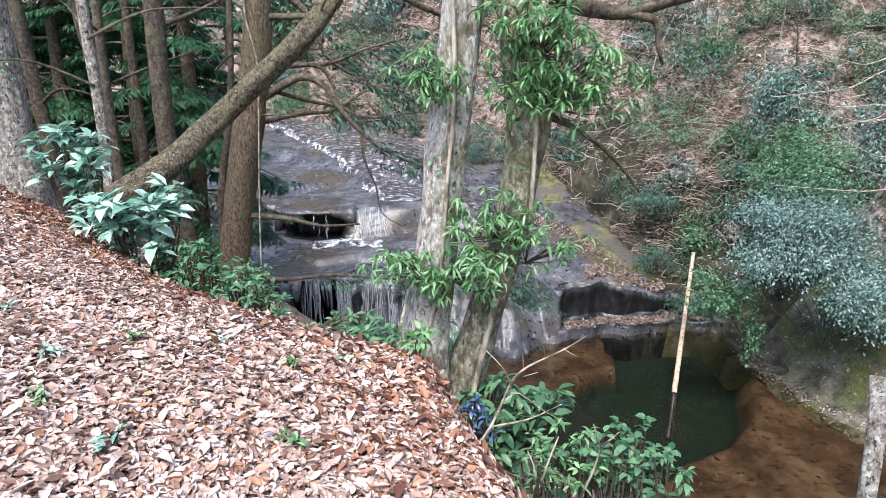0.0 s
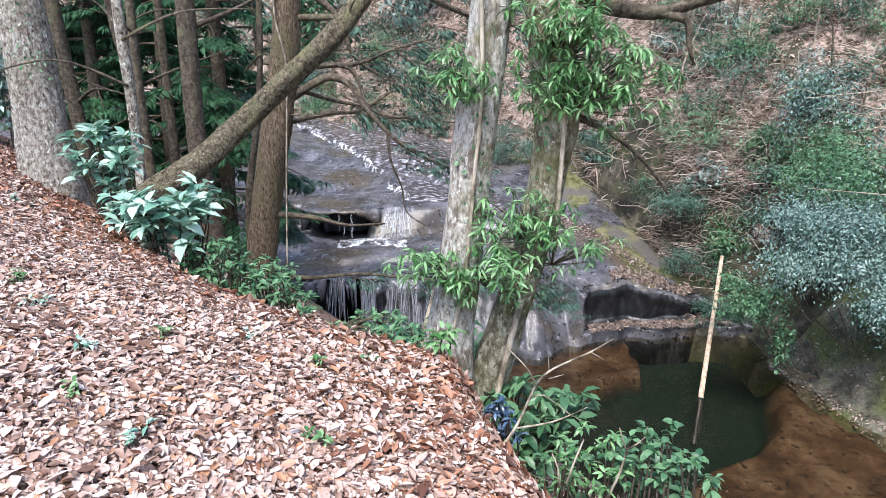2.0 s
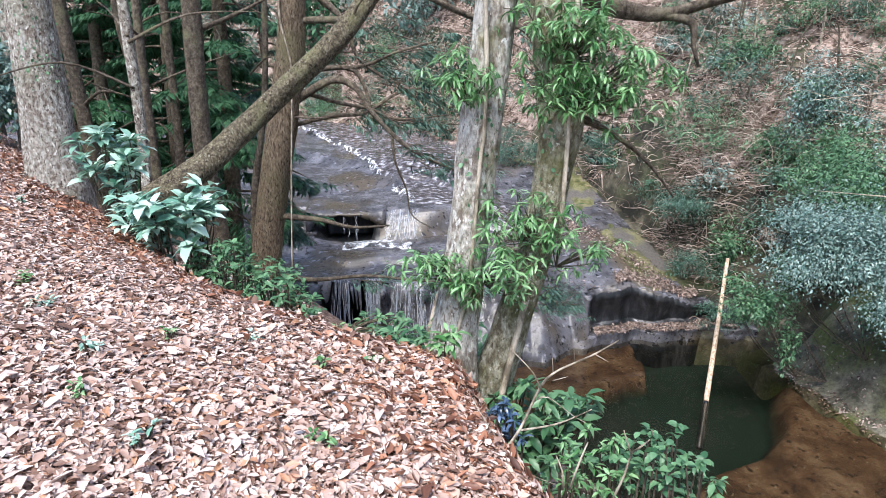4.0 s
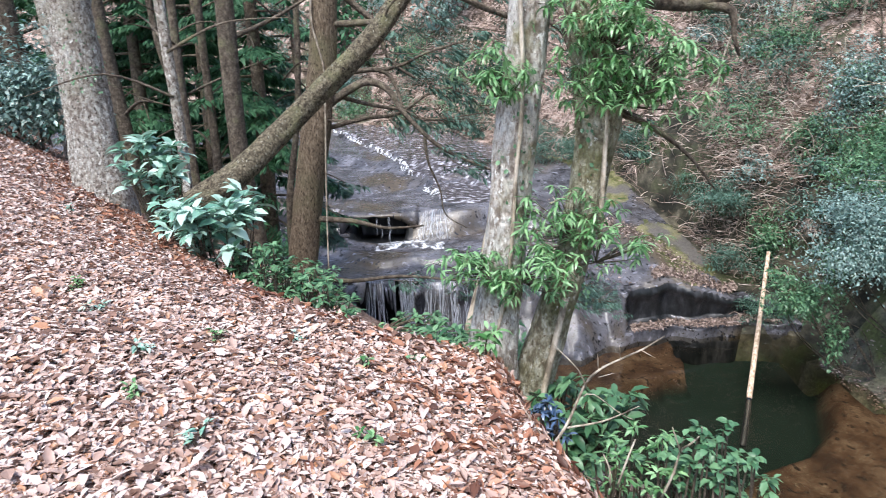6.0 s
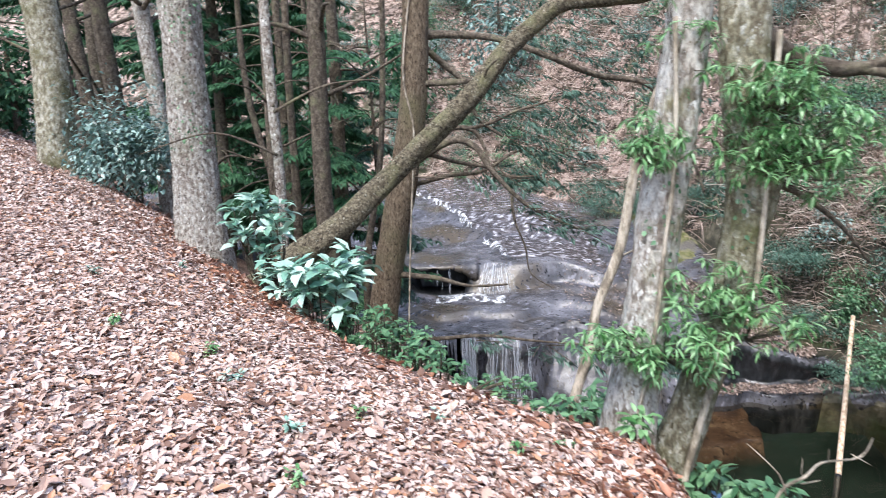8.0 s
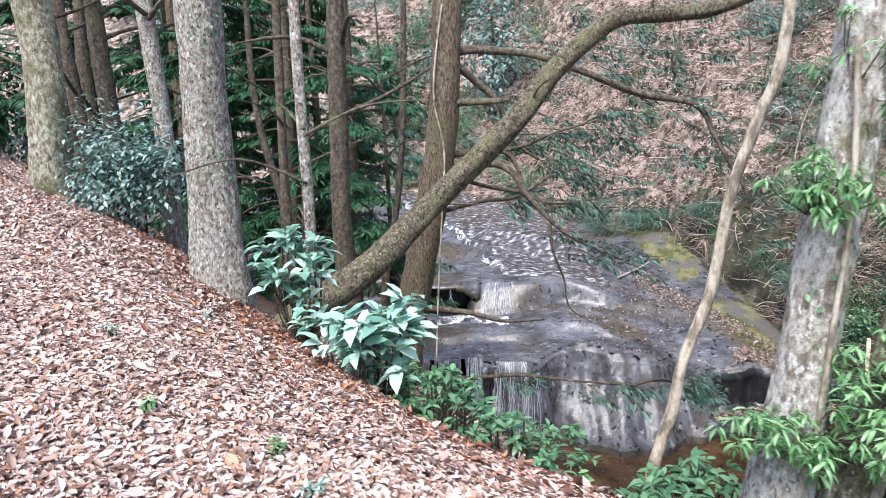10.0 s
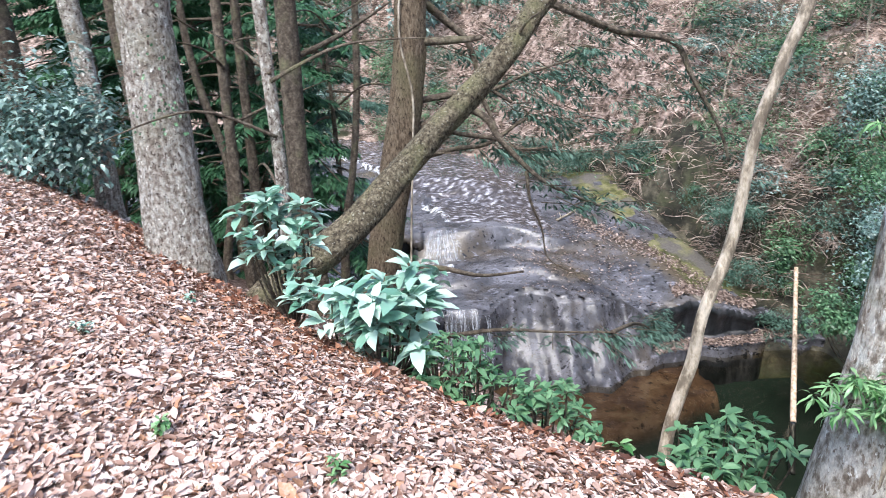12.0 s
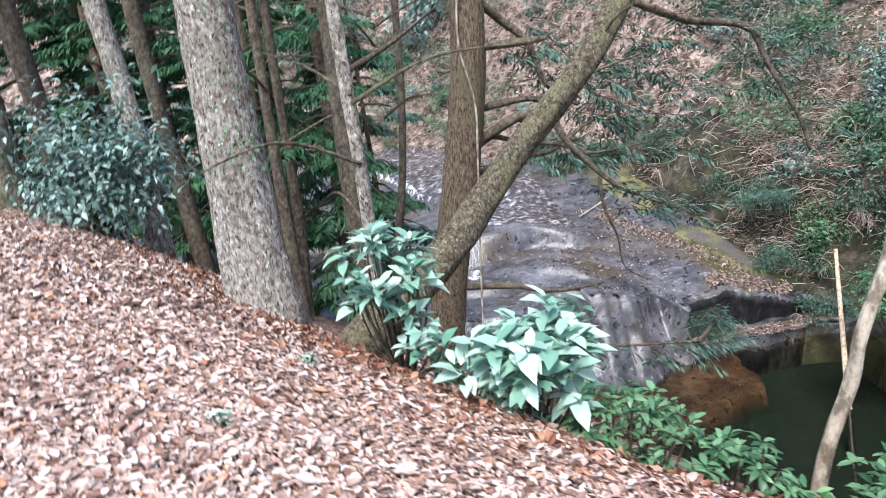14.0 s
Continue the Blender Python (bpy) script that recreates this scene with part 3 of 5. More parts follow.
def slab(name, xs, ys, top, thick, label):
    """A rock lip roofing over a hollow, with an uneven front."""
    nx, ny = 26, 8
    v, f = [], []
    for lay in (0, 1):
        for j in range(ny):
            for i in range(nx):
                a, b = i / (nx - 1), j / (ny - 1)
                x = xs[0] + (xs[1] - xs[0]) * a
                y = ys[0] + (ys[1] - ys[0]) * b + (0.14 * noise.noise((x * 2.1, 3.3, 1)) if j == 0 else 0) + 0.25 * (2 * a - 1) ** 2 * (1 - b)
                z = top + 0.09 * (y - ys[0]) + 0.06 * noise.noise((x * 1.5, y * 1.5, 0.2)) - (thick * (0.5 + 0.5 * b) + 0.12 * noise.noise((x * 2.5, y, 5)) + 0.75 * abs(2 * a - 1) ** 3 if lay else 0) - (0.05 if j == 0 else 0)
                v.append((x, y, z))
    idx = lambda lay, j, i: lay * nx * ny + j * nx + i
    for j in range(ny - 1):
        for i in range(nx - 1):
            f.append((idx(0, j, i), idx(0, j, i + 1), idx(0, j + 1, i + 1), idx(0, j + 1, i)))
            f.append((idx(1, j, i), idx(1, j + 1, i), idx(1, j + 1, i + 1), idx(1, j, i + 1)))
    for i in range(nx - 1):
        f.append((idx(0, 0, i), idx(1, 0, i), idx(1, 0, i + 1), idx(0, 0, i + 1)))
    for j in range(ny - 1):
        f.append((idx(0, j, 0), idx(0, j + 1, 0), idx(1, j + 1, 0), idx(1, j, 0)))
        f.append((idx(0, j, nx - 1), idx(1, j, nx - 1), idx(1, j + 1, nx - 1), idx(0, j + 1, nx - 1)))
    return tagged(mesh_object(name, v, f, ROCK), label, "rock", kind="structure")


slab("rock_lip", (-5.1, -2.2), (21.75, 23.4), -3.52, 0.16, "overhanging rock lip above the upper hollow")

# ---- falling and running water ----
def white_water(name, stretch, scale, lo, hi, most=1.0):
    mat = bpy.data.materials.new(name)
    mat.use_nodes = True
    n, l = mat.node_tree.nodes, mat.node_tree.links
    bs = n["Principled BSDF"]
    bs.inputs["Base Color"].default_value = (0.80, 0.82, 0.85, 1)
    bs.inputs["Roughness"].default_value = 0.25
    tcw, mpw, nzw, rmp, trw, mxw = n.new("ShaderNodeTexCoord"), n.new("ShaderNodeMapping"), n.new("ShaderNodeTexNoise"), n.new("ShaderNodeMapRange"), n.new("ShaderNodeBsdfTransparent"), n.new("ShaderNodeMixShader")
    mpw.inputs["Scale"].default_value = stretch
    nzw.inputs["Scale"].default_value, nzw.inputs["Detail"].default_value, nzw.inputs["Roughness"].default_value = scale, 8, 0.7
    rmp.inputs[1].default_value, rmp.inputs[2].default_value, rmp.inputs[4].default_value = lo, hi, most
    l.new(tcw.outputs["Object"], mpw.inputs[0])
    l.new(mpw.outputs[0], nzw.inputs["Vector"])
    l.new(nzw.outputs[0], rmp.inputs[0])
    l.new(rmp.outputs[0], mxw.inputs[0])
    l.new(trw.outputs[0], mxw.inputs[1])
    l.new(bs.outputs[0], mxw.inputs[2])
    l.new(mxw.outputs[0], n["Material Output"].inputs[0])
    return mat


fm = white_water("falling_water", (11, 4, 0.16), 1.8, 0.42, 0.78, 0.75)
fm_thin = white_water("thin_falling_water", (11, 4, 0.3), 1.8, 0.46, 0.8, 0.55)
foam_mat = white_water("foam", (1, 1, 1), 4.0, 0.45, 0.62)


def cascade(x0, x1, y, top, bottom, spread, label, seed, bow=0.35, mat=None):
    rng = np.random.RandomState(seed)
    nx, nz = 24, 30
    v, f = [], []
    for k in range(nz):
        t = k / (nz - 1)
        for i in range(nx):
            a = i / (nx - 1)
            mid_x = (x0 + x1) / 2
            x = mid_x + (a - 0.5) * (x1 - x0) * (1 + spread * t) + 0.03 * math.sin(k * 0.9 + i)
            v.append((x, y - bow * math.sqrt(t) + 0.10 * noise.noise((a * 7, t * 1.5, seed)), top + (bottom - top) * t + 0.03 * noise.noise((a * 9, 0, seed))))
    for k in range(nz - 1):
        for i in range(nx - 1):
            f.append((k * nx + i, k * nx + i + 1, (k + 1) * nx + i + 1, (k + 1) * nx + i))
    return tagged(mesh_object("waterfall", v, f, mat or fm), label, "waterfall", kind="structure")


strand_mat = bpy.data.materials.new("white_strand")
strand_mat.use_nodes = True
strand_mat.node_tree.nodes["Principled BSDF"].inputs["Base Color"].default_value = (0.52, 0.55, 0.61, 1)
strand_mat.node_tree.nodes["Principled BSDF"].inputs["Roughness"].default_value = 0.3


def strands(x0, x1, y, top, bottom, count, spread, bow, label, seed):
    """Thin threads and ribbons of falling water that part on the way down."""
    rng = np.random.RandomState(seed)
    geos = []
    for k in range(count):
        a = rng.uniform(0, 1)
        t0, t1 = max(0, rng.uniform(-0.5, 0.35)), min(1, rng.uniform(0.55, 1.4))
        r = rng.uniform(0.002, 0.008)
        pts, rad = [], []
        for i in range(6):
            t = t0 + (t1 - t0) * i / 5
            x = (x0 + x1) / 2 + (a - 0.5) * (x1 - x0) * (1 + spread * t) + rng.normal(0, 0.025)
            pts.append((x, y - bow * math.sqrt(t) + rng.normal(0, 0.02), top + (bottom - top) * t))
            rad.append(r * rng.uniform(0.6, 1.3) * (0.4 if i in (0, 5) else 1))
        geos.append(tube(pts, rad, segs=5, step=0.3, knots=0, seed=k, cap=False))
    return tagged(mesh_object("waterfall", *joined(geos), strand_mat), label, "waterfall", kind="structure")


strands(-3.4, -2.85, 17.75, -4.68, -7.15, 24, 0.7, 0.3, "thin white strands of falling water before a dark hollow", 1)
strands(-2.38, -2.0, 17.65, -4.62, -7.2, 46, 0.25, 0.3, "white ribbon of falling water over dark rock", 2)
strands(-1.55, -0.75, 17.6, -4.7, -6.7, 18, 0.35, 0.4, "veil of thin water threads down a rock face", 3)
cascade(-1.6, -0.7, 17.62, -4.7, -6.8, 0.45, "thin veil of water down a rock face", 3)
cascade(-2.4, -1.95, 17.68, -4.6, -7.2, 0.25, "sheet of falling water over dark rock", 2)
strands(-0.75, -0.35, 17.6, -4.9, -6.9, 12, 0.4, 0.3, "faint trickle down a rock face", 6)
strands(-1.95, -1.15, 22.35, -3.55, -4.4, 22, 0.5, 0.95, "short white chute into a foaming basin", 5)
cascade(-2.0, -1.05, 22.37, -3.52, -4.42, 0.5, "sheet of white water down the chute", 5, 0.95, fm_thin)
strands(-3.75, -3.1, 21.7, -3.62, -4.5, 7, 0.1, 0.12, "fine threads of water across the upper hollow", 8)


def sheet(name, xs, ys, height, mat, label, category):
    v, f = grid_mesh(xs, ys, height)
    ob = mesh_object(name, v, f, mat)
    return tagged(ob, label, category, kind="structure")


foam = sheet("foam", np.linspace(-3.6, -1.2, 50), np.linspace(20.6, 21.5, 20), lambda x, y: -4.46 + 0.10 * (1 - ((x + 2.4) / 1.2) ** 2 - ((y - 21.05) / 0.42) ** 2).clip(-1.5, 1) ** 1 + 0.07 * rough_noise(x, y, 0.25, 4, 3), foam_mat, "white foam in the rock basin", "foam")
stream_mat = bpy.data.materials.new("running_water")
stream_mat.use_nodes = True
n, l = stream_mat.node_tree.nodes, stream_mat.node_tree.links
bs = n["Principled BSDF"]
bs.inputs["Roughness"].default_value = 0.08
tcw, mpw, nzw, rmp, trw, mxw, bpw, nz2 = n.new("ShaderNodeTexCoord"), n.new("ShaderNodeMapping"), n.new("ShaderNodeTexNoise"), n.new("ShaderNodeValToRGB"), n.new("ShaderNodeBsdfTransparent"), n.new("ShaderNodeMixShader"), n.new("ShaderNodeBump"), n.new("ShaderNodeTexNoise")
mpw.inputs["Scale"].default_value = (0.9, 1.5, 1)
nzw.inputs["Scale"].default_value, nzw.inputs["Detail"].default_value = 4.2, 10
nz2.inputs["Scale"].default_value, nz2.inputs["Detail"].default_value = 5, 5
els = rmp.color_ramp.elements
els[0].position, els[0].color = 0.44, (0.05, 0.042, 0.04, 1)
els[1].position, els[1].color = 0.70, (0.50, 0.50, 0.54, 1)
mid_el = els.new(0.55)
mid_el.color = (0.13, 0.12, 0.13, 1)
l.new(tcw.outputs["Object"], mpw.inputs[0])
l.new(mpw.outputs[0], nzw.inputs["Vector"])
l.new(mpw.outputs[0], nz2.inputs["Vector"])
l.new(nzw.outputs[0], rmp.inputs[0])
l.new(rmp.outputs[0], bs.inputs["Base Color"])
l.new(nz2.outputs[0], bpw.inputs["Height"])
bpw.inputs["Strength"].default_value, bpw.inputs["Distance"].default_value = 0.6, 0.12
l.new(bpw.outputs[0], bs.inputs["Normal"])


def stream_top(x, y):
    inside = smooth01(water_line(x, y), 0.0, 0.25) * smooth01(y, 22.7, 23.2) * (1 - smooth01(x + 0.15 * (y - 24), 1.8, 3.4))
    return shelf_top(x, y) + 0.14 * inside - 0.10 + 0.03 * rough_noise(x, y, 0.8, 3, 31)


sheet("stream_water", np.linspace(-30, 3.4, 180), np.linspace(22.6, 44, 130), stream_top, stream_mat, "shallow white-flecked water running over rock", "stream")


def channel(points, width, label):
    """White water that runs in a groove of the shelf."""
    path = [Vector(p) for p in points]
    v, f, n_ = [], [], 9
    for k in range(len(path) - 1):
        for a in range(12):
            p = path[k].lerp(path[k + 1], a / 12)
            d = (path[k + 1] - path[k]).normalized()
            side = Vector((-d.y, d.x, 0))
            w = width * (0.5 + 0.8 * abs(noise.noise((p.x * 0.9, p.y, 1.3)))) 
            for i in range(n_):
                q = p + side * w * (i / (n_ - 1) - 0.5)
                z = float(shelf_top(np.array([q.x]), np.array([q.y]))[0]) + 0.05 + 0.05 * (1 - (2 * i / (n_ - 1) - 1) ** 2)
                v.append((q.x, q.y, z))
    rows = len(v) // n_
    for k in range(rows - 1):
        for i in range(n_ - 1):
            f.append((k * n_ + i, k * n_ + i + 1, (k + 1) * n_ + i + 1, (k + 1) * n_ + i))
    return tagged(mesh_object("water_channel", v, f, foam_mat), label, "stream", kind="structure")


channel([(-8.45, 35.9, 0), (-6.7, 33.3, 0), (-5.05, 30.9, 0), (-4.1, 29.2, 0), (-3.15, 27.4, 0), (-2.7, 26.6, 0)], 0.24, "white streak of water along a curved rock edge")
channel([(-2.2, 25.7, 0), (-1.7, 24.6, 0), (-1.3, 23.6, 0), (-1.3, 22.9, 0)], 0.36, "white water that slides towards the chute")
channel([(-20.5, 35.0, 0), (-18.3, 35.1, 0), (-16, 34.2, 0)], 0.6, "white water upstream among the trees")
channel([(-12.5, 31.5, 0), (-11.5, 30.6, 0), (-10.4, 30.2, 0)], 0.5, "white water upstream among the trees")

# ---- leaves ----
def green(name, dark, light, rough=0.45, spec=0.5, trans=0.25):
    mid_c = tuple((a + b) / 2 for a, b in zip(dark, light))
    return material(name, [(0.15, dark), (0.5, mid_c), (0.85, light)], rough, 3, 3, 0.0, island=0.8, spec=spec, trans=trans)


LEAF_TONES = [(0.04, (0.085, 0.045, 0.032)), (0.16, (0.25, 0.145, 0.108)), (0.32, (0.42, 0.285, 0.235)), (0.5, (0.55, 0.415, 0.365)), (0.68, (0.65, 0.53, 0.485)), (0.84, (0.72, 0.625, 0.58)), (0.885, (0.48, 0.27, 0.165)), (0.97, (0.36, 0.165, 0.09))]
LITTER = material("fallen_leaves", LEAF_TONES, 0.5, 40, 4, 0.0, island=0.85, spec=0.4, trans=0.12)
LITTER_ONE = material("fallen_leaf", LEAF_TONES, 0.5, 30, 4, 0.3, 120, obj_random=0.85, spec=0.4, trans=0.12)
RUST = material("rusty_fallen_leaves", [(0.05, (0.05, 0.022, 0.016)), (0.3, (0.19, 0.08, 0.05)), (0.55, (0.36, 0.165, 0.10)), (0.75, (0.50, 0.27, 0.18)), (0.93, (0.62, 0.45, 0.37))], 0.5, 40, 4, 0.0, island=0.85, spec=0.4, trans=0.12)
RHODO = green("glossy_evergreen_leaf", (0.11, 0.27, 0.19), (0.48, 0.66, 0.56), 0.28, 0.7, 0.12)
SPRAY = green("bright_green_leaf", (0.055, 0.18, 0.05), (0.31, 0.52, 0.26), 0.32, 0.6, 0.3)
SHRUB = green("shrub_leaf", (0.035, 0.11, 0.05), (0.16, 0.31, 0.16), 0.4, 0.5, 0.2)
BLUISH = green("blue_green_leaf", (0.05, 0.115, 0.095), (0.30, 0.43, 0.39), 0.35, 0.6, 0.15)
NEEDLE = green("conifer_spray", (0.015, 0.065, 0.028), (0.07, 0.18, 0.085), 0.55, 0.3, 0.2)
NEEDLE_PALE = green("pale_conifer_spray", (0.035, 0.085, 0.06), (0.15, 0.26, 0.20), 0.55, 0.3, 0.25)
DRY = material("dry_bramble", [(0.15, (0.13, 0.09, 0.07)), (0.5, (0.36, 0.27, 0.225)), (0.85, (0.62, 0.52, 0.45))], 0.9, 4, 3, 0.0, island=0.8)
FERN = green("fern_frond", (0.04, 0.11, 0.03), (0.13, 0.25, 0.09), 0.5, 0.4, 0.3)


def leaf8(curl=0.2, fold=0.15, wide=0.5):
    """A pointed leaf of eight triangles: length 1 along y."""
    w1, w2 = 0.5 * wide, 0.42 * wide
    v = [(0, 0, 0), (-w1, 0.35, fold * wide + curl * 0.05), (0, 0.35, curl * 0.05), (w1, 0.35, fold * wide + curl * 0.05),
         (-w2, 0.7, fold * wide - curl * 0.15), (0, 0.7, -curl * 0.1), (w2, 0.7, fold * wide * 0.6 - curl * 0.1), (0, 1, -curl * 0.6)]
    f = [(0, 2, 1), (0, 3, 2), (1, 2, 5), (1, 5, 4), (2, 3, 6), (2, 6, 5), (4, 5, 7), (5, 6, 7)]
    return np.array(v), np.array(f)


def leaf4(curl=0.2, fold=0.12, wide=0.45):
    v = [(0, 0, 0), (-0.5 * wide, 0.45, fold * wide), (0.5 * wide, 0.45, fold * wide), (0, 0.5, 0), (0, 1, -curl)]
    f = [(0, 3, 1), (0, 2, 3), (1, 3, 4), (3, 2, 4)]
    return np.array(v), np.array(f)


def leaf6(curl=0.2, fold=0.12, wide=0.45):
    """A rounded leaf of six triangles round a sunken middle."""
    h, c = fold * wide, curl * 0.5
    v = [(0, 0, 0), (-0.36 * wide, 0.22, h * 0.8), (-0.5 * wide, 0.58, h - c * 0.25), (0.03, 1, -c), (0.47 * wide, 0.62, h * 0.7 - c * 0.3), (0.4 * wide, 0.25, h), (0, 0.48, -0.05 - c * 0.1)]
    f = [(6, 1, 0), (6, 2, 1), (6, 3, 2), (6, 4, 3), (6, 5, 4), (6, 0, 5)]
    return np.array(v), np.array(f)


def unit(a):
    return a / np.maximum(np.linalg.norm(a, axis=1, keepdims=True), 1e-6)


def scatter(template, pos, fwd, up, size):
    """Arrays of one template, each turned along fwd with its face to up."""
    tv, tf = template
    fwd = unit(fwd)
    side = unit(np.cross(fwd, up))
    nor = np.cross(side, fwd)
    v = pos[:, None, :] + size[:, None, None] * (tv[None, :, 0:1] * side[:, None, :] + tv[None, :, 1:2] * fwd[:, None, :] + tv[None, :, 2:3] * nor[:, None, :])
    f = tf[None] + (np.arange(len(pos)) * len(tv))[:, None, None]
    return v.reshape(-1, 3), f.reshape(-1, 3)


def merged(geos):
    vs, fs, b = [], [], 0
    for v, f in geos:
        vs.append(v)
        fs.append(f + b)
        b += len(v)
    return np.concatenate(vs), np.concatenate(fs)


def rosettes(tips, per, length, rng, droop=0.25, wide=0.4, spread=0.5):
    """Whorls of leaves round each shoot tip; a tip is (x, y, z)."""
    tips = np.asarray(tips, dtype=float)
    geos = []
    for variant in range(3):
        m = max(1, per // 3)
        p = np.repeat(tips, m, axis=0)
        az = rng.uniform(0, 6.283, len(p))
        el = rng.uniform(-droop - 0.3, 0.9 - droop, len(p))
        fwd = np.stack([np.cos(az) * np.cos(el), np.sin(az) * np.cos(el), np.sin(el)], 1)
        up = np.stack([-np.cos(az) * np.sin(el), -np.sin(az) * np.sin(el), np.cos(el)], 1) + rng.normal(0, 0.25, (len(p), 3))
        size = length * rng.uniform(0.65, 1.1, len(p))
        p = p + rng.normal(0, length * spread * 0.25, p.shape) + fwd * length * 0.08
        geos.append(scatter(leaf8(0.15 + 0.18 * variant, 0.18, wide * (0.9 + 0.1 * variant)), p, fwd, up, size))
    return merged(geos)


def cloud(centre, radii, count, size, rng, template=None, hang=0.2, clumps=14, core=0.0):
    """Leaves in uneven clumps inside an ellipsoid, with gaps between."""
    c = rng.normal(0, 1, (clumps, 3))
    c = unit(c) * rng.uniform(core, 1.0, (clumps, 1)) ** 0.5
    pick = rng.randint(0, clumps, count)
    p = c[pick] + rng.normal(0, 0.24, (count, 3)) * rng.uniform(0.5, 1.3, (clumps, 1))[pick]
    out = unit(p + 0.001)
    pos = np.asarray(centre) + p * np.asarray(radii)
    az = rng.uniform(0, 6.283, count)
    fwd = np.stack([np.cos(az), np.sin(az), rng.uniform(-0.9, 0.5, count) - hang], 1) + 0.5 * out
    up = np.stack([rng.normal(0, 0.5, count), rng.normal(0, 0.5, count), np.ones(count)], 1) + 0.4 * out
    return scatter(template or leaf4(), pos, fwd, up, size * rng.uniform(0.6, 1.25, count))


def sprays(starts, ends, per, size, rng, droop=0.5, width=0.5):
    """Flat needle sprays along twigs from starts to ends."""
    geos = []
    for a, b in zip(starts, ends):
        a, b = np.asarray(a, float), np.asarray(b, float)
        t = rng.uniform(0.1, 1, per)
        d = (b - a) / max(np.linalg.norm(b - a), 1e-6)
        side = np.cross(d, (0, 0, 1.0))
        side = side / max(np.linalg.norm(side), 1e-6)
        s = rng.choice([-1, 1], per)
        off = rng.uniform(0, width, per) * (1.1 - t)
        pos = a + (b - a) * t[:, None] + side * (s * off)[:, None]
        pos[:, 2] -= droop * off ** 1.3 + rng.uniform(0, 0.05, per)
        fwd = d * 0.7 + side * (s * 0.9)[:, None] + rng.normal(0, 0.25, (per, 3))
        fwd[:, 2] -= 0.35
        up = np.stack([rng.normal(0, 0.4, per), rng.normal(0, 0.4, per), np.ones(per)], 1)
        geos.append(scatter(leaf4(0.2, 0.05, 0.22), pos, fwd, up, 1.2 * size * rng.uniform(0.6, 1.2, per)))
    return merged(geos)


def shift(geo, base):
    return np.asarray(geo[0]) - np.asarray(base, float), geo[1]


def twigs(base, tips, r, seed=0, droop=0.0):
    geos = []
    rng = np.random.RandomState(seed)
    for k, t in enumerate(tips):
        b, t = Vector(base), Vector(t)
        m = b.lerp(t, 0.5) + Vector(rng.normal(0, 0.06, 3).tolist()) * (t - b).length
        m.z -= droop
        geos.append(tube([b, m, t], [r, r * 0.7, r * 0.35], segs=5, step=0.25, knots=0, seed=k, cap=False))
    return geos


def branchwork(geos, parent, name="branchwork"):
    ob = part(name, joined(geos), BARK_DARK, parent)
    return tagged(ob, kind="stuff")


def shrub(base, crown, radii, shoots, per, length, mat, label, seed, droop=0.25, wide=0.4, name="shrub", group=""):
    """A low evergreen: bare stems from one base, whorls of leaves at the shoot tips."""
    rng = np.random.RandomState(seed)
    t = thing(name, base, label, "shrub", group)
    tips = np.asarray(crown) + unit(rng.normal(0, 1, (shoots, 3))) * rng.uniform(0.25, 1, (shoots, 1)) ** 0.6 * np.asarray(radii)
    for g in twigs((0, 0, 0), [tuple(p - np.asarray(base)) for p in tips], 0.012, seed):
        part("stem", g, BARK_DARK, t)
    part("foliage", shift(rosettes(tips, per, length, rng, droop, wide), base), mat, t)
    return t


def leafy_bush(base, crown, radii, count, size, mat, label, seed, clumps=16, hang=0.25, wide=0.45, category="bush", group=""):
    rng = np.random.RandomState(seed)
    t = thing("bush", base, label, category, group)
    tips = np.asarray(crown) + unit(rng.normal(0, 1, (7, 3))) * 0.75 * np.asarray(radii)
    branchwork(twigs((0, 0, 0), [tuple(p - np.asarray(base)) for p in tips], 0.02, seed), t)
    part("foliage", shift(cloud(crown, radii, count, size, rng, leaf4(0.2, 0.12, wide), hang, clumps), base), mat, t)
    return t


# evergreen shrubs along the brink
shrub((-2.95, 5.6, land_z(-2.95, 5.6)), (-2.95, 5.55, 0.70), (0.28, 0.26, 0.30), 20, 12, 0.15, RHODO, "glossy pale green evergreen shrub beside the leaning trunk", 1, droop=0.08, wide=0.47)
shrub((-2.9, 5.5, land_z(-2.9, 5.5)), (-2.78, 5.35, 0.35), (0.22, 0.2, 0.2), 7, 10, 0.14, RHODO, "small glossy evergreen shoots at the trunk's foot", 2, droop=0.08, wide=0.47)
shrub((-2.25, 5.1, land_z(-2.25, 5.1)), (-2.2, 4.95, 0.30), (0.42, 0.32, 0.32), 32, 12, 0.18, RHODO, "large-leaved glossy pale green evergreen shrub on the brink", 3, droop=0.08, wide=0.47)
shrub((-1.75, 4.75, land_z(-1.75, 4.75)), (-1.75, 4.66, -0.10), (0.34, 0.25, 0.28), 42, 10, 0.085, SHRUB, "low small-leaved green shrub on the brink", 4)
shrub((-1.3, 4.55, land_z(-1.3, 4.55)), (-1.3, 4.48, -0.30), (0.36, 0.25, 0.28), 44, 10, 0.085, SHRUB, "low green shrub hanging over the drop", 5)
shrub((-0.9, 4.35, land_z(-0.9, 4.35)), (-0.88, 4.28, -0.60), (0.34, 0.25, 0.24), 34, 10, 0.09, SPRAY, "yellow-green leafy shoots on the brink", 6)
shrub((-0.45, 4.3, land_z(-0.45, 4.3)), (-0.4, 4.3, -0.68), (0.4, 0.3, 0.22), 44, 10, 0.11, SHRUB, "dark green fern-like shrub below the bank", 7)
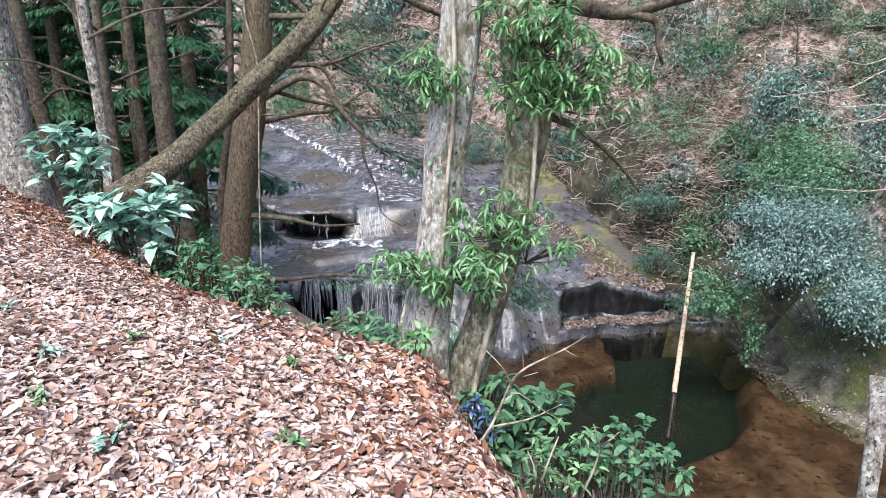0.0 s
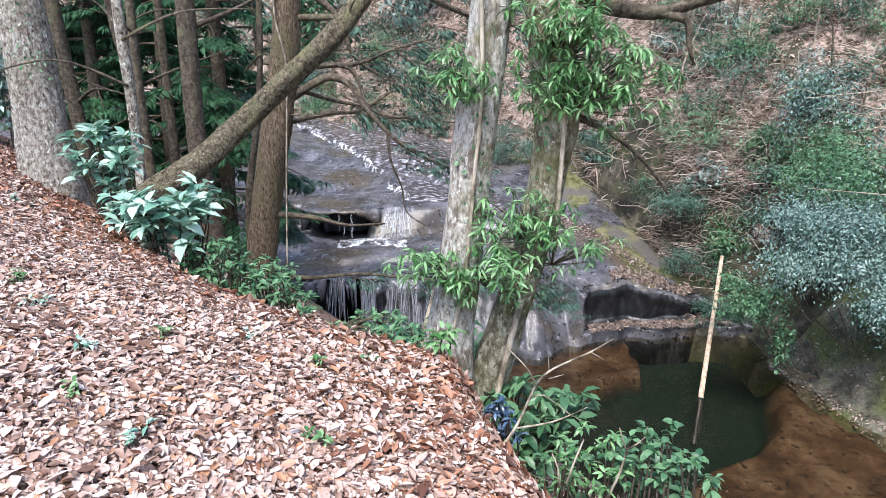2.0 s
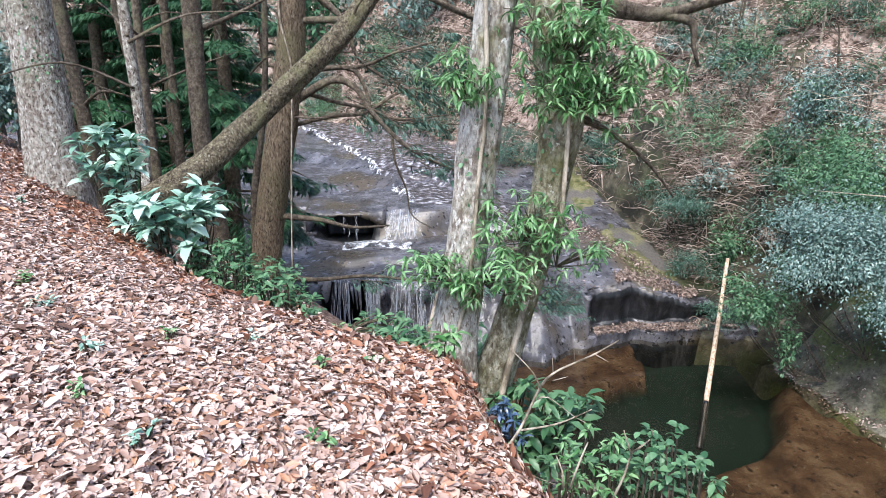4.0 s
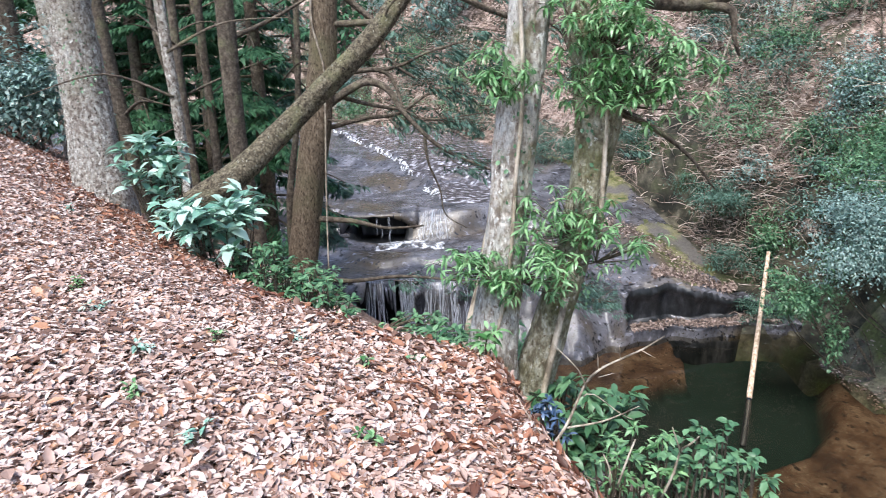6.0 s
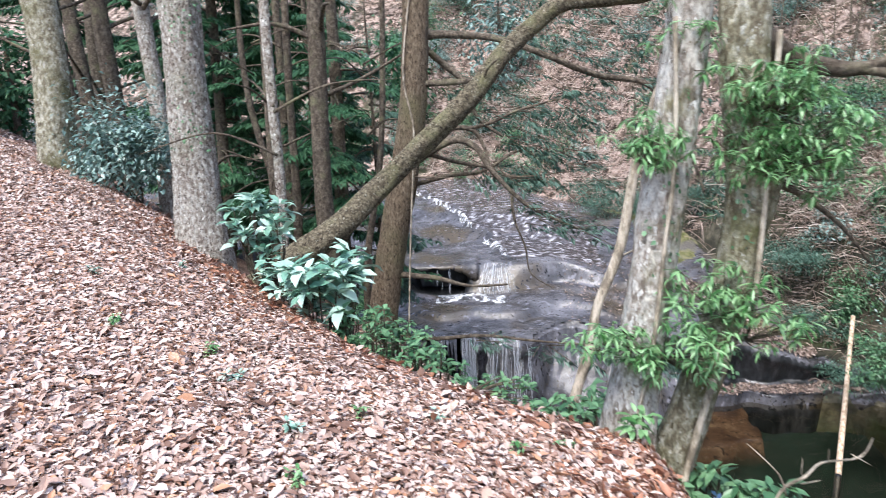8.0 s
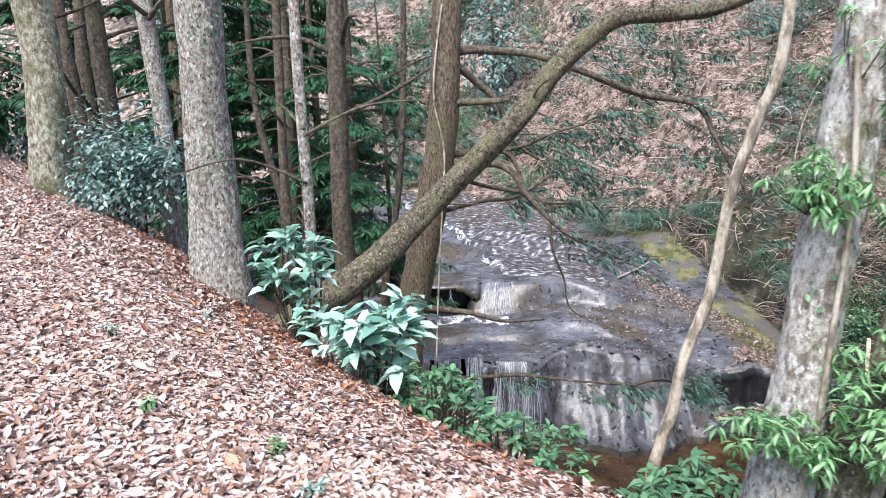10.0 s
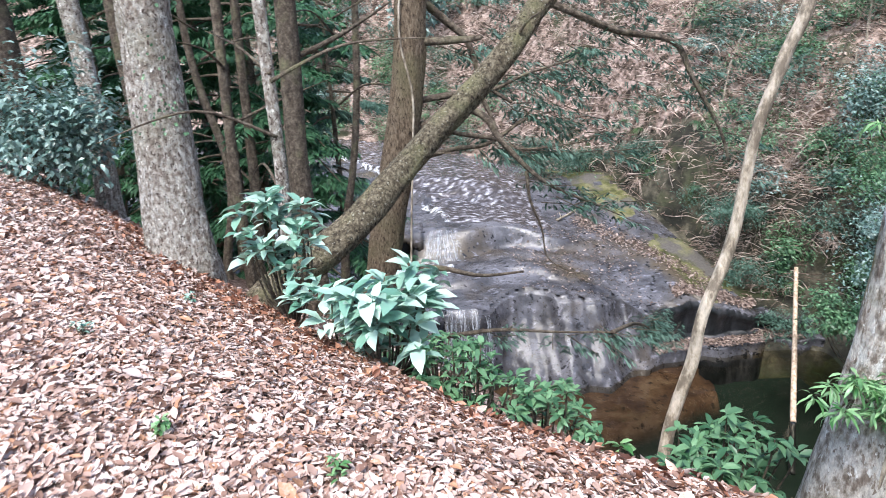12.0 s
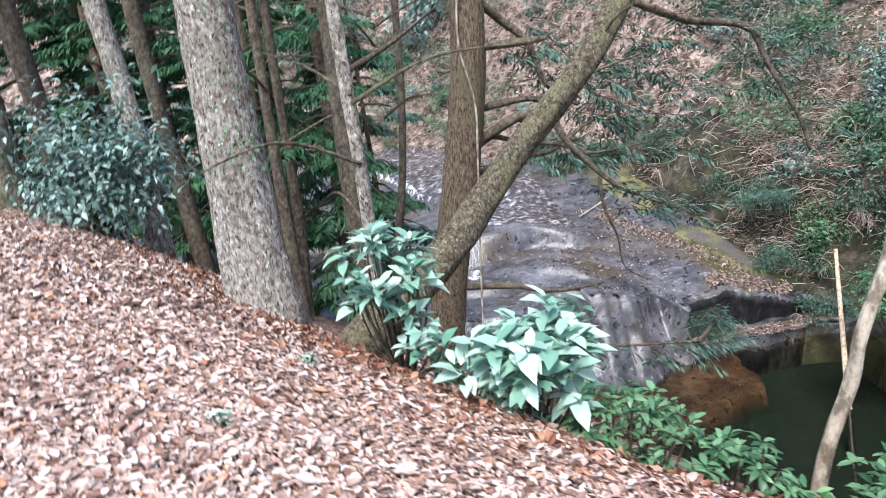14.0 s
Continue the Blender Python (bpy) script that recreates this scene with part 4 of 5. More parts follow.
shrub((-0.05, 4.75, land_z(-0.05, 4.75)), (0.0, 4.75, -0.78), (0.45, 0.35, 0.28), 44, 10, 0.11, SHRUB, "dark green shrub on the steep slope", 8)
shrub((-1.9, 6.3, land_z(-1.9, 6.3)), (-1.85, 6.2, -0.82), (0.55, 0.4, 0.36), 50, 10, 0.1, SHRUB, "green shrub at the foot of the conifer", 9)
shrub((-2.5, 6.6, land_z(-2.5, 6.6)), (-2.5, 6.55, -0.68), (0.5, 0.4, 0.36), 44, 10, 0.1, SHRUB, "green shrub below the leafy brink", 10)
shrub((-1.2, 7.0, land_z(-1.2, 7.0)), (-0.75, 7.0, -1.68), (0.5, 0.5, 0.28), 34, 10, 0.11, SHRUB, "dark green shrub low on the slope", 11)
shrub((0.55, 3.9, land_z(0.55, 3.9)), (0.6, 3.7, -0.75), (0.4, 0.35, 0.36), 48, 10, 0.13, SHRUB, "dark green evergreen shrub below the leaning trees", 12, droop=0.5)
shrub((0.34, 3.0, land_z(0.34, 3.0)), (0.30, 2.9, -0.36), (0.14, 0.12, 0.16), 26, 9, 0.05, material("blue_tinged_leaf", [(0.2, (0.02, 0.045, 0.08)), (0.6, (0.05, 0.09, 0.17)), (0.9, (0.13, 0.19, 0.29))], 0.3, 3, 3, 0, island=0.8, spec=0.6), "small bluish glossy plant under the brink", 13)
shrub((1.0, 2.55, land_z(1.0, 2.55)), (0.98, 2.45, -0.24), (0.22, 0.16, 0.18), 22, 8, 0.05, SHRUB, "shoots with round glossy green leaves over the drop", 14, wide=0.65)
shrub((0.78, 2.6, land_z(0.78, 2.6)), (0.70, 2.48, -0.3), (0.24, 0.16, 0.18), 30, 9, 0.055, SPRAY, "low leafy plant at the edge of the drop", 15, wide=0.3)
shrub((0.95, 2.75, land_z(0.95, 2.75)), (0.9, 2.65, -0.55), (0.45, 0.25, 0.25), 60, 9, 0.07, SHRUB, "dark green undergrowth on the steep slope below the brink", 18)
shrub((-0.38, 3.12, land_z(-0.38, 3.12)), (-0.38, 3.1, -0.08), (0.13, 0.1, 0.07), 6, 8, 0.1, SHRUB, "small green seedling in the fallen leaves", 16, name="seedling")
shrub((0.02, 3.3, land_z(0.02, 3.3)), (0.02, 3.3, -0.08), (0.08, 0.08, 0.1), 5, 8, 0.1, SPRAY, "small green seedling at the tree's foot", 17, name="seedling")

for k, (x, y) in enumerate([(-1.42, 2.21), (-1.58, 2.56), (-1.35, 2.86), (-1.01, 3.04), (-0.49, 2.14), (-2.04, 2.99), (-0.62, 2.79), (-1.06, 1.97), (-2.94, 3.38), (-3.38, 4.9), (-2.26, 3.19), (-3.59, 4.1)]):
    z = land_z(x, y)
    shrub((x, y, z), (x, y, z + 0.05), (0.05, 0.05, 0.03), 4, 6, 0.042, (SPRAY, RHODO)[k % 2], "tiny green seedling among the fallen leaves", 400 + k, name="seedling", group="seedlings in the leaves")

# foliage that climbs the two trees on the edge
for at, rad, shoots, seed, par in [((0.92, 4.02, 1.36), (0.46, 0.22, 0.24), 150, 21, front_moss), ((0.78, 3.95, 1.66), (0.28, 0.16, 0.24), 70, 22, front_moss),
                                   ((0.1, 4.0, 1.40), (0.2, 0.18, 0.15), 36, 23, front_pale), ((0.55, 3.95, 0.48), (0.3, 0.18, 0.18), 44, 24, front_moss),
                                   ((0.3, 3.92, 0.16), (0.38, 0.2, 0.2), 50, 25, front_pale), ((-0.12, 3.9, 0.22), (0.24, 0.15, 0.14), 24, 26, front_pale),
                                   ((0.85, 3.95, 0.28), (0.28, 0.15, 0.16), 18, 27, front_moss), ((0.35, 4.1, 2.0), (0.2, 0.2, 0.25), 14, 28, front_pale)]:
    rng = np.random.RandomState(seed)
    at = nearer(at)
    tips = np.asarray(at) + unit(rng.normal(0, 1, (shoots, 3))) * rng.uniform(0.2, 1.25, (shoots, 1)) ** 0.7 * np.asarray(rad)
    base = tuple(par.location)
    hub = (0.5 * at[0] + 0.5 * (0.22 if par is front_pale else 0.66), 3.82, at[2] - 0.15)
    branchwork(twigs([a - b for a, b in zip(hub, base)], [tuple(p - np.asarray(base)) for p in tips], 0.005, seed), par)
    part("foliage", shift(rosettes(tips, 12, 0.082, rng, 0.7, 0.2), base), SPRAY, par, "bright green drooping leaves")

for par, cx0, cy0, r0, zs, cnt, seed in [(big, -3.98, 6.38, 0.22, (1.2, 3.0), 130, 71), (front_pale, 0.19, 3.82, 0.13, (-0.6, 2.0), 90, 72), (front_moss, 0.63, 3.86, 0.14, (-0.4, 2.0), 90, 73)]:
    rng = np.random.RandomState(seed)
    spots_z = rng.uniform(zs[0], zs[1], 7)[rng.randint(0, 7, cnt)] + rng.normal(0, 0.1, cnt)
    az = rng.normal(-0.9, 0.7, cnt)
    lean_x = np.interp(spots_z, (-1, 2.0), (-0.18, 0.1)) if par is not big else 0 * spots_z
    pos = np.stack([cx0 + lean_x + r0 * np.cos(az), cy0 + r0 * np.sin(az), spots_z], 1)
    out = np.stack([np.cos(az), np.sin(az), np.zeros(cnt)], 1)
    geo = scatter(leaf6(0.2, 0.15, 0.75), pos, out * 0.5 + np.stack([rng.normal(0, 0.5, cnt), rng.normal(0, 0.3, cnt), -0.8 * np.ones(cnt)], 1), out + rng.normal(0, 0.3, (cnt, 3)), rng.uniform(0.018, 0.04, cnt))
    tagged(part("ivy", shift(geo, tuple(par.location)), SHRUB, par, "small dark ivy leaves"), kind="stuff")

# vines and limbs
for pts, par, r in [([(0.05, 3.97, -0.5), (0.17, 3.99, 0.1), (0.22, 4.0, 0.7), (0.27, 4.02, 1.3), (0.25, 4.05, 2.1)], front_pale, 0.014),
                    ([(0.4, 4.05, -0.9), (0.5, 4.05, -0.4), (0.56, 4.04, -0.1)], front_moss, 0.022), ([(0.78, 4.06, 0.3), (0.79, 4.04, 0.8), (0.80, 4.03, 1.25), (0.82, 4.05, 2.0)], front_moss, 0.015),
                    ([(-2.2, 8.52, -1.3), (-2.12, 8.53, 0.0), (-2.05, 8.54, 0.9), (-2.02, 8.55, 1.5), (-2.13, 8.56, 2.2), (-2.0, 8.57, 3.2)], mid, 0.012)]:
    pts = pts if par is mid else [nearer(p) for p in pts]
    part("vine", stem(pts, [r] * len(pts), tuple(par.location), segs=7, step=0.08, knots=0.08), BARK_THIN, par, "pale climbing stem")
DEAD_BOUGHS = [([(-2.0, 8.75, 2.06), (-1.35, 8.6, 2.06), (-1.2, 8.55, 2.08)], 0.05), ([(-2.1, 8.8, 1.0), (-1.54, 8.7, 1.3), (-1.2, 8.65, 1.2), (-1.0, 8.6, 0.9), (-0.6, 8.6, 0.48), (-0.28, 8.6, 0.28), (0.17, 8.6, 0.08)], 0.055),
         ([(-0.72, 8.6, 0.55), (-0.68, 8.6, 0.2), (-0.54, 8.6, -0.17), (-0.47, 8.6, -0.54), (-0.16, 8.6, -0.75)], 0.022), ([(-2.05, 8.8, 1.4), (-1.34, 8.9, 1.46), (-1.12, 8.9, 1.24), (-1.02, 8.8, 0.92)], 0.05),
         ([(-1.34, 8.9, 1.44), (-0.99, 8.9, 1.52), (-0.65, 8.9, 1.66), (-0.1, 8.9, 1.8)], 0.035), ([(-2.2, 8.7, 0.82), (-1.56, 8.5, 0.81)], 0.022),
         ([(-2.2, 8.8, 0.67), (-1.6, 8.9, 0.81), (-1.13, 9.0, 0.85), (-0.66, 9.1, 1.11), (-0.3, 9.2, 1.18)], 0.035), ([(-2.1, 8.8, 1.2), (-1.5, 8.9, 1.0), (-1.05, 9.0, 0.9), (-0.67, 9.0, 0.76), (0.1, 9.0, 0.82)], 0.03),
         ([(-1.95, 8.8, 2.6), (-1.6, 8.9, 2.3), (-1.35, 8.9, 2.05), (-1.18, 8.9, 1.6), (-0.84, 8.9, 1.33)], 0.055), ([(-2.45, 8.75, -0.58), (-1.8, 8.6, -0.6), (-1.31, 8.5, -0.69), (-0.78, 8.5, -0.67)], 0.045),
         ([(-2.5, 8.75, -1.47), (-1.9, 8.5, -1.47), (-1.14, 8.4, -1.38), (-0.4, 8.4, -1.45), (0.3, 8.4, -1.5)], 0.035),
         ([(0.3, 8.4, -1.5), (0.8, 9.2, -1.75), (1.3, 10.2, -2.2), (1.9, 11.5, -2.85), (2.4, 12.8, -3.5), (2.9, 14.2, -4.1)], 0.0301),
         ([(-1.95, 8.8, 2.68), (-1.59, 8.85, 2.7), (-0.93, 8.9, 2.62), (-0.26, 8.9, 2.38), (0.4, 8.9, 2.1), (1.07, 8.9, 1.94), (1.34, 8.9, 1.51), (1.7, 8.9, 0.91), (1.85, 8.9, 0.5)], 0.06)]
for k, (pts, r) in enumerate(DEAD_BOUGHS):
    part("limb", stem(pts, [r * (1 - 0.7 * i / (len(pts) - 1)) for i in range(len(pts))], tuple(mid.location), segs=8, step=0.07, knots=0.12, seed=k), BARK_DARK, mid, "dead leafless side branch")
part("limb", stem([nearer(p) for p in [(0.74, 4.3, 2.05), (1.0, 4.5, 1.9), (1.2, 4.6, 1.84), (1.5, 4.6, 1.8), (1.75, 4.6, 1.86), (2.3, 4.6, 2.0)]], [0.08, 0.07, 0.06, 0.04, 0.03, 0.02], tuple(front_moss.location), segs=10, step=0.05, knots=0.15, seed=9), BARK_DARK, front_moss)
part("limb", stem([nearer(p) for p in [(1.5, 4.6, 1.8), (1.72, 4.58, 1.74), (1.74, 4.58, 1.6), (1.8, 4.6, 1.45)]], [0.03, 0.025, 0.015, 0.008], tuple(front_moss.location), segs=8, step=0.05, knots=0.12, seed=10), BARK_DARK, front_moss)
part("limb", stem([nearer(p) for p in [(0.85, 4.2, 1.15), (1.2, 4.5, 1.0), (1.5, 4.6, 0.78), (1.75, 4.7, 0.5)]], [0.03, 0.02, 0.014, 0.006], tuple(front_moss.location), segs=6, step=0.08, knots=0.1, seed=12), BARK_DARK, front_moss)

for k, pts in enumerate([[(-0.6, 7.5, 2.42), (-0.74, 7.44, 2.18), (-0.82, 7.4, 2.02)], [(0.2, 7.55, 2.82), (0.22, 7.5, 2.98), (0.24, 7.5, 3.2)], [(-1.0, 7.3, 2.0), (-0.92, 7.2, 2.12), (-0.8, 7.1, 2.2)]]):
    part("limb", stem(pts, [0.018, 0.012, 0.005], tuple(leaner.location), segs=6, step=0.05, knots=0.12, seed=k), BARK_DARK, leaner)

# a bare twig that sticks out over the pool
twig = thing("twig", (0.27, 2.55, -0.5), "bare pale branching twig at the bank's edge", "twig")
for k, (pts, r) in enumerate([
    ([(0.23, 2.48, -0.29), (0.34, 2.46, -0.10), (0.43, 2.52, 0.07), (0.47, 2.42, 0.20), (0.59, 2.56, 0.18), (0.63, 2.38, 0.31), (0.79, 2.60, 0.27)], 0.0075),
    ([(0.43, 2.47, 0.09), (0.39, 2.45, 0.19), (0.29, 2.51, 0.28)], 0.004),
    ([(0.35, 2.46, -0.10), (0.49, 2.44, -0.06), (0.59, 2.50, -0.06), (0.64, 2.40, 0.04)], 0.0055),
    ([(0.42, 2.47, 0.05), (0.46, 2.45, 0.07), (0.59, 2.51, -0.06), (0.62, 2.41, -0.03)], 0.0035),
    ([(0.27, 2.48, -0.20), (0.17, 2.46, -0.02), (0.13, 2.52, 0.03)], 0.003),
    ([(0.48, 2.47, 0.18), (0.47, 2.45, 0.26)], 0.0025),
    ([(0.57, 2.47, 0.23), (0.56, 2.45, 0.30)], 0.0025),
    ([(0.65, 2.47, 0.27), (0.71, 2.45, 0.24)], 0.0025),
    ([(0.48, 2.47, 0.14), (0.54, 2.45, 0.17)], 0.0025),
    ([(0.25, 2.48, -0.24), (0.38, 2.46, -0.32), (0.55, 2.52, -0.44)], 0.003),
]):
    part("shoot", stem(pts, [r * (1 - 0.6 * i / (len(pts) - 1)) for i in range(len(pts))], (0.27, 2.55, -0.5), segs=6, step=0.04, knots=0.1, seed=k), BARK_THIN, twig)
low_twig = thing("twig", (0.65, 2.45, -0.6), "pale broken twigs among the leaves at the drop", "twig")
for k, (pts, r) in enumerate([
    ([(0.76, 2.40, -0.42), (0.80, 2.38, -0.27), (0.84, 2.44, -0.21), (0.85, 2.34, -0.10), (0.94, 2.48, -0.15), (0.87, 2.30, -0.00)], 0.0055),
    ([(0.83, 2.40, -0.19), (0.78, 2.38, -0.05)], 0.0045),
    ([(0.57, 2.42, -0.38), (0.60, 2.40, -0.23), (0.65, 2.46, -0.16)], 0.0065),
    ([(0.54, 2.42, -0.38), (0.53, 2.40, -0.27), (0.51, 2.46, -0.23)], 0.0055),
]):
    part("shoot", stem(pts, [r * (1 - 0.5 * i / (len(pts) - 1)) for i in range(len(pts))], (0.65, 2.45, -0.6), segs=6, step=0.04, knots=0.12, seed=k + 20), BARK_THIN, low_twig)
driftwood = thing("driftwood", (2.8, 23.8, -3.8), "bare pale dead branch lying on the rock shelf", "driftwood")
for k, (pts, r) in enumerate([([(0, 0, 0.06), (0.5, 0.4, 0.15), (1.0, 0.8, 0.28), (1.4, 1.1, 0.42)], 0.045), ([(0.5, 0.4, 0.15), (0.75, 0.3, 0.32), (1.05, 0.35, 0.42)], 0.025), ([(0.8, 0.65, 0.22), (0.9, 0.5, 0.12), (1.3, 0.4, 0.1)], 0.02), ([(0.2, 0.15, 0.1), (0.15, 0.35, 0.3)], 0.02)]):
    part("branch", tube(pts, [r * (1 - 0.6 * i / (len(pts) - 1)) for i in range(len(pts))], segs=6, step=0.1, knots=0.12, seed=k), BARK_THIN, driftwood)
stump = tree("stump", (2.3, 2.62, land_z(2.3, 2.62)), "broken pale dead stem below the brink", [(2.28, 2.6, land_z(2.3, 2.62) - 0.2), (2.3, 2.62, -0.8), (2.4, 2.83, -0.1)], [0.06, 0.042, 0.036], BARK_GREY, segs=14, knots=0.09, seed=2)

bare = thing("bare_shrub", (12.6, 14.2, land_z(12.6, 14.2)), "leafless shrub with long pale arching twigs above the pool", "shrub")
rng = np.random.RandomState(61)
for k in range(16):
    tip = (rng.uniform(7.6, 10.6), rng.uniform(12.6, 14), rng.uniform(-1.2, 1.8))
    m0 = (rng.uniform(-1.2, 0.2), rng.uniform(-0.3, 0.3), max(1.2, tip[2] + 0.8 - bare.location.z) * rng.uniform(0.6, 0.95))
    e0 = (tip[0] - 12.6, tip[1] - 14.2, tip[2] - bare.location.z)
    part("shoot", tube([(0, 0, 0), m0, tuple(0.45 * a + 0.55 * b for a, b in zip(m0, e0)), e0], [0.03, 0.022, 0.014, 0.006], segs=6, step=0.2, knots=0.1, seed=k), BARK_THIN, bare)

# ---- background trees ----
rng = np.random.RandomState(77)
for x, y, r, lean, bark, label in [(-6.6, 7.7, 0.22, -0.05, BARK_MOSS, "tall mossy tree trunk at the top of the bank"), (-7.6, 10.6, 0.15, -0.04, BARK_DARK, "dark slender tree trunk"),
                                   (-5.55, 8.4, 0.12, -0.03, BARK_GREY, "slender grey tree trunk"), (-7.6, 9.6, 0.12, -0.12, BARK_DARK, "dark leaning tree trunk"), (-5.9, 10.5, 0.12, -0.05, BARK_DARK, "dark tree trunk behind the thick one"),
                                   (-4.4, 9.5, 0.075, 0.04, BARK_DARK, "thin dark brown tree trunk"), (-4.6, 10.6, 0.08, 0.05, BARK_DARK, "thin dark brown tree trunk"), (-3.15, 6.45, 0.058, 0.03, BARK_GREY, "thin pale tree trunk beside the leaning one"),
                                   (-3.25, 10.2, 0.06, 0.12, BARK_DARK, "thin dark sapling trunk"), (-3.42, 9.1, 0.15, 0.02, BARK_DARK, "dark tree trunk low on the slope"), (-4.9, 10.1, 0.06, 0.03, BARK_DARK, "thin dark forest trunk"),
                                   (-9.5, 12.5, 0.16, -0.03, BARK_DARK, "dark forest tree trunk"), (-11, 15, 0.18, 0.02, BARK_DARK, "dark forest tree trunk"), (-8.5, 14.5, 0.13, 0.02, BARK_BROWN, "brown forest tree trunk"), (-13, 13, 0.2, 0.03, BARK_MOSS, "mossy forest tree trunk"), (-10.5, 10.5, 0.14, -0.05, BARK_GREY, "grey forest tree trunk")]:
    z0 = land_z(x, y)
    h = 9 + rng.uniform(-1, 2)
    w = rng.normal(0, 0.08, 6)
    tree("tree", (x, y, z0), label, [(x - lean * 0.3, y, z0 - 0.3), (x, y, z0 + 0.25), (x + lean * 1.2 + w[0], y + w[1], z0 + 1.6), (x + lean * 3 + w[2], y + w[3], z0 + 4), (x + lean * 5 + w[4], y, z0 + h)],
         [r * 1.35, r * 1.08, r * 0.95, r * 0.8, r * 0.3], bark,
         [([(x + lean * 1.5, y, z0 + q), (x + lean * 1.5 + 0.6 * math.cos(a), y + 0.6 * math.sin(a), z0 + q + 0.25), (x + lean * 1.5 + 1.3 * math.cos(a), y + 1.3 * math.sin(a), z0 + q + 0.2 + rng.uniform(-0.2, 0.5))], [r * 0.28, r * 0.2, r * 0.06])
          for q, a in zip(rng.uniform(1.3, 5, 4), rng.uniform(0, 6.28, 4))], segs=14, step=0.12, seed=int(abs(x * 10)), ridges=6, knots=0.05)


def conifer(x, y, z0, h, r, low, high, reach, per, mat, label, seed, leaf=0.13):
    """A trunk with tiers of drooping boughs that carry flat needle sprays."""
    rng = np.random.RandomState(seed)
    base = (x, y, z0)
    t = tree("conifer", base, label, [(x, y, z0 - 0.3), (x, y, z0 + 0.5), (x + 0.1, y, z0 + h * 0.5), (x, y, z0 + h)], [r * 1.3, r, r * 0.7, r * 0.15], BARK_DARK, segs=12, step=0.2, seed=seed, knots=0.04)
    starts, ends, bough = [], [], []
    for z in np.arange(low, high, 0.22):
        a = rng.uniform(0, 6.283)
        d = reach * rng.uniform(0.6, 1.1) * (1 - 0.45 * (z - low) / max(high - low, 1))
        s, e = (0, 0, z), (d * math.cos(a), d * math.sin(a), z - 0.25 * d)
        bough.append(([s, (e[0] * 0.5, e[1] * 0.5, z - 0.02), e], 0.03))
        for q in rng.uniform(0.15, 1.0, 9):
            p = (e[0] * q, e[1] * q, z - 0.25 * d * q)
            b = a + rng.uniform(-1.1, 1.1)
            ln = 0.45 * reach * rng.uniform(0.5, 1)
            starts.append(p)
            ends.append((p[0] + ln * math.cos(b), p[1] + ln * math.sin(b), p[2] - 0.3 * ln))
    for p, q in bough:
        part("bough", tube(p, [q, q * 0.6, q * 0.25], segs=5, step=0.2, knots=0, cap=False), BARK_DARK, t)
    part("crown", sprays(starts, ends, per, leaf, rng, 0.5, 0.3), mat, t, "drooping dark green needle sprays")
    return t


conifer(-4.05, 11.6, land_z(-4.05, 11.6), 11, 0.16, 1.5, 6, 1.7, 64, NEEDLE, "dark green conifer with drooping boughs", 1)
conifer(-5.3, 12.2, land_z(-5.3, 12.2), 10, 0.12, 1.5, 6, 1.7, 64, NEEDLE, "dark green conifer among the trunks", 2)
conifer(-7.0, 13.0, land_z(-7, 13), 11, 0.14, 1.2, 8, 1.7, 64, NEEDLE, "dark green forest conifer", 3, 0.16)
conifer(-9.8, 16.5, land_z(-9.8, 16.5), 12, 0.16, 1.2, 9, 2.0, 64, NEEDLE, "dark green forest conifer", 4, 0.2)
conifer(-13.5, 17.5, land_z(-13.5, 17.5), 12, 0.16, 0.8, 9, 2.2, 64, NEEDLE, "dark green forest conifer", 5, 0.22)
conifer(-3.6, 12.6, land_z(-3.6, 12.6), 9, 0.07, 3.2, 8, 1.1, 50, NEEDLE_PALE, "slim conifer on the slope", 6)
conifer(-12.5, 9.5, land_z(-12.5, 9.5), 12, 0.2, 0.6, 8, 2.0, 64, NEEDLE, "dark green conifer on the bank", 7, 0.18)
conifer(-16.5, 13.5, land_z(-16.5, 13.5), 12, 0.2, 0.6, 8, 2.4, 64, NEEDLE_PALE, "forest conifer on the bank", 8, 0.22)

for k, (x, y, low, reach) in enumerate([(-5.4, 14.2, 3.2, 1.5), (-6.9, 15.6, 3.0, 1.9), (-8.8, 17.6, 2.6, 2.2), (-11.5, 19.5, 2.4, 2.4)]):
    conifer(x, y, land_z(x, y), 11, 0.13, low, low + 6.5, reach, 60, NEEDLE, "dark green conifer between bank and stream", 20 + k, 0.17)

# live sprays on the conifer's reaching boughs
rng = np.random.RandomState(5)
S, E_ = [], []
for pts, r in DEAD_BOUGHS:
    if r in (0.035, 0.06, 0.055, 0.03, 0.0301):
        for k in range(60 if r == 0.0301 else 16):
            i = rng.randint(len(pts) // 2, len(pts))
            p = np.asarray(pts[i]) + rng.normal(0, 0.12, 3)
            S.append(p - np.asarray(mid.location))
            E_.append(p - np.asarray(mid.location) + np.asarray((rng.uniform(0.1, 0.7), rng.uniform(-0.2, 0.9), rng.uniform(-0.3, 0.05))))
for k in range(90):
    p = np.asarray((rng.uniform(-1.0, 2.2), rng.uniform(9.2, 12.5), rng.uniform(1.2, 3.4)))
    S.append(p - np.asarray(mid.location))
    E_.append(p - np.asarray(mid.location) + np.asarray((rng.uniform(0.2, 0.8), rng.uniform(-0.4, 0.4), rng.uniform(-0.35, 0.0))))
branchwork([tube([tuple(a), tuple(b)], [0.008, 0.003], segs=4, step=0.3, knots=0, cap=False) for a, b in zip(S, E_)], mid)
part("crown", sprays(S, E_, 46, 0.095, rng, 0.4, 0.22), NEEDLE_PALE, mid, "blue-green feathery needle sprays")

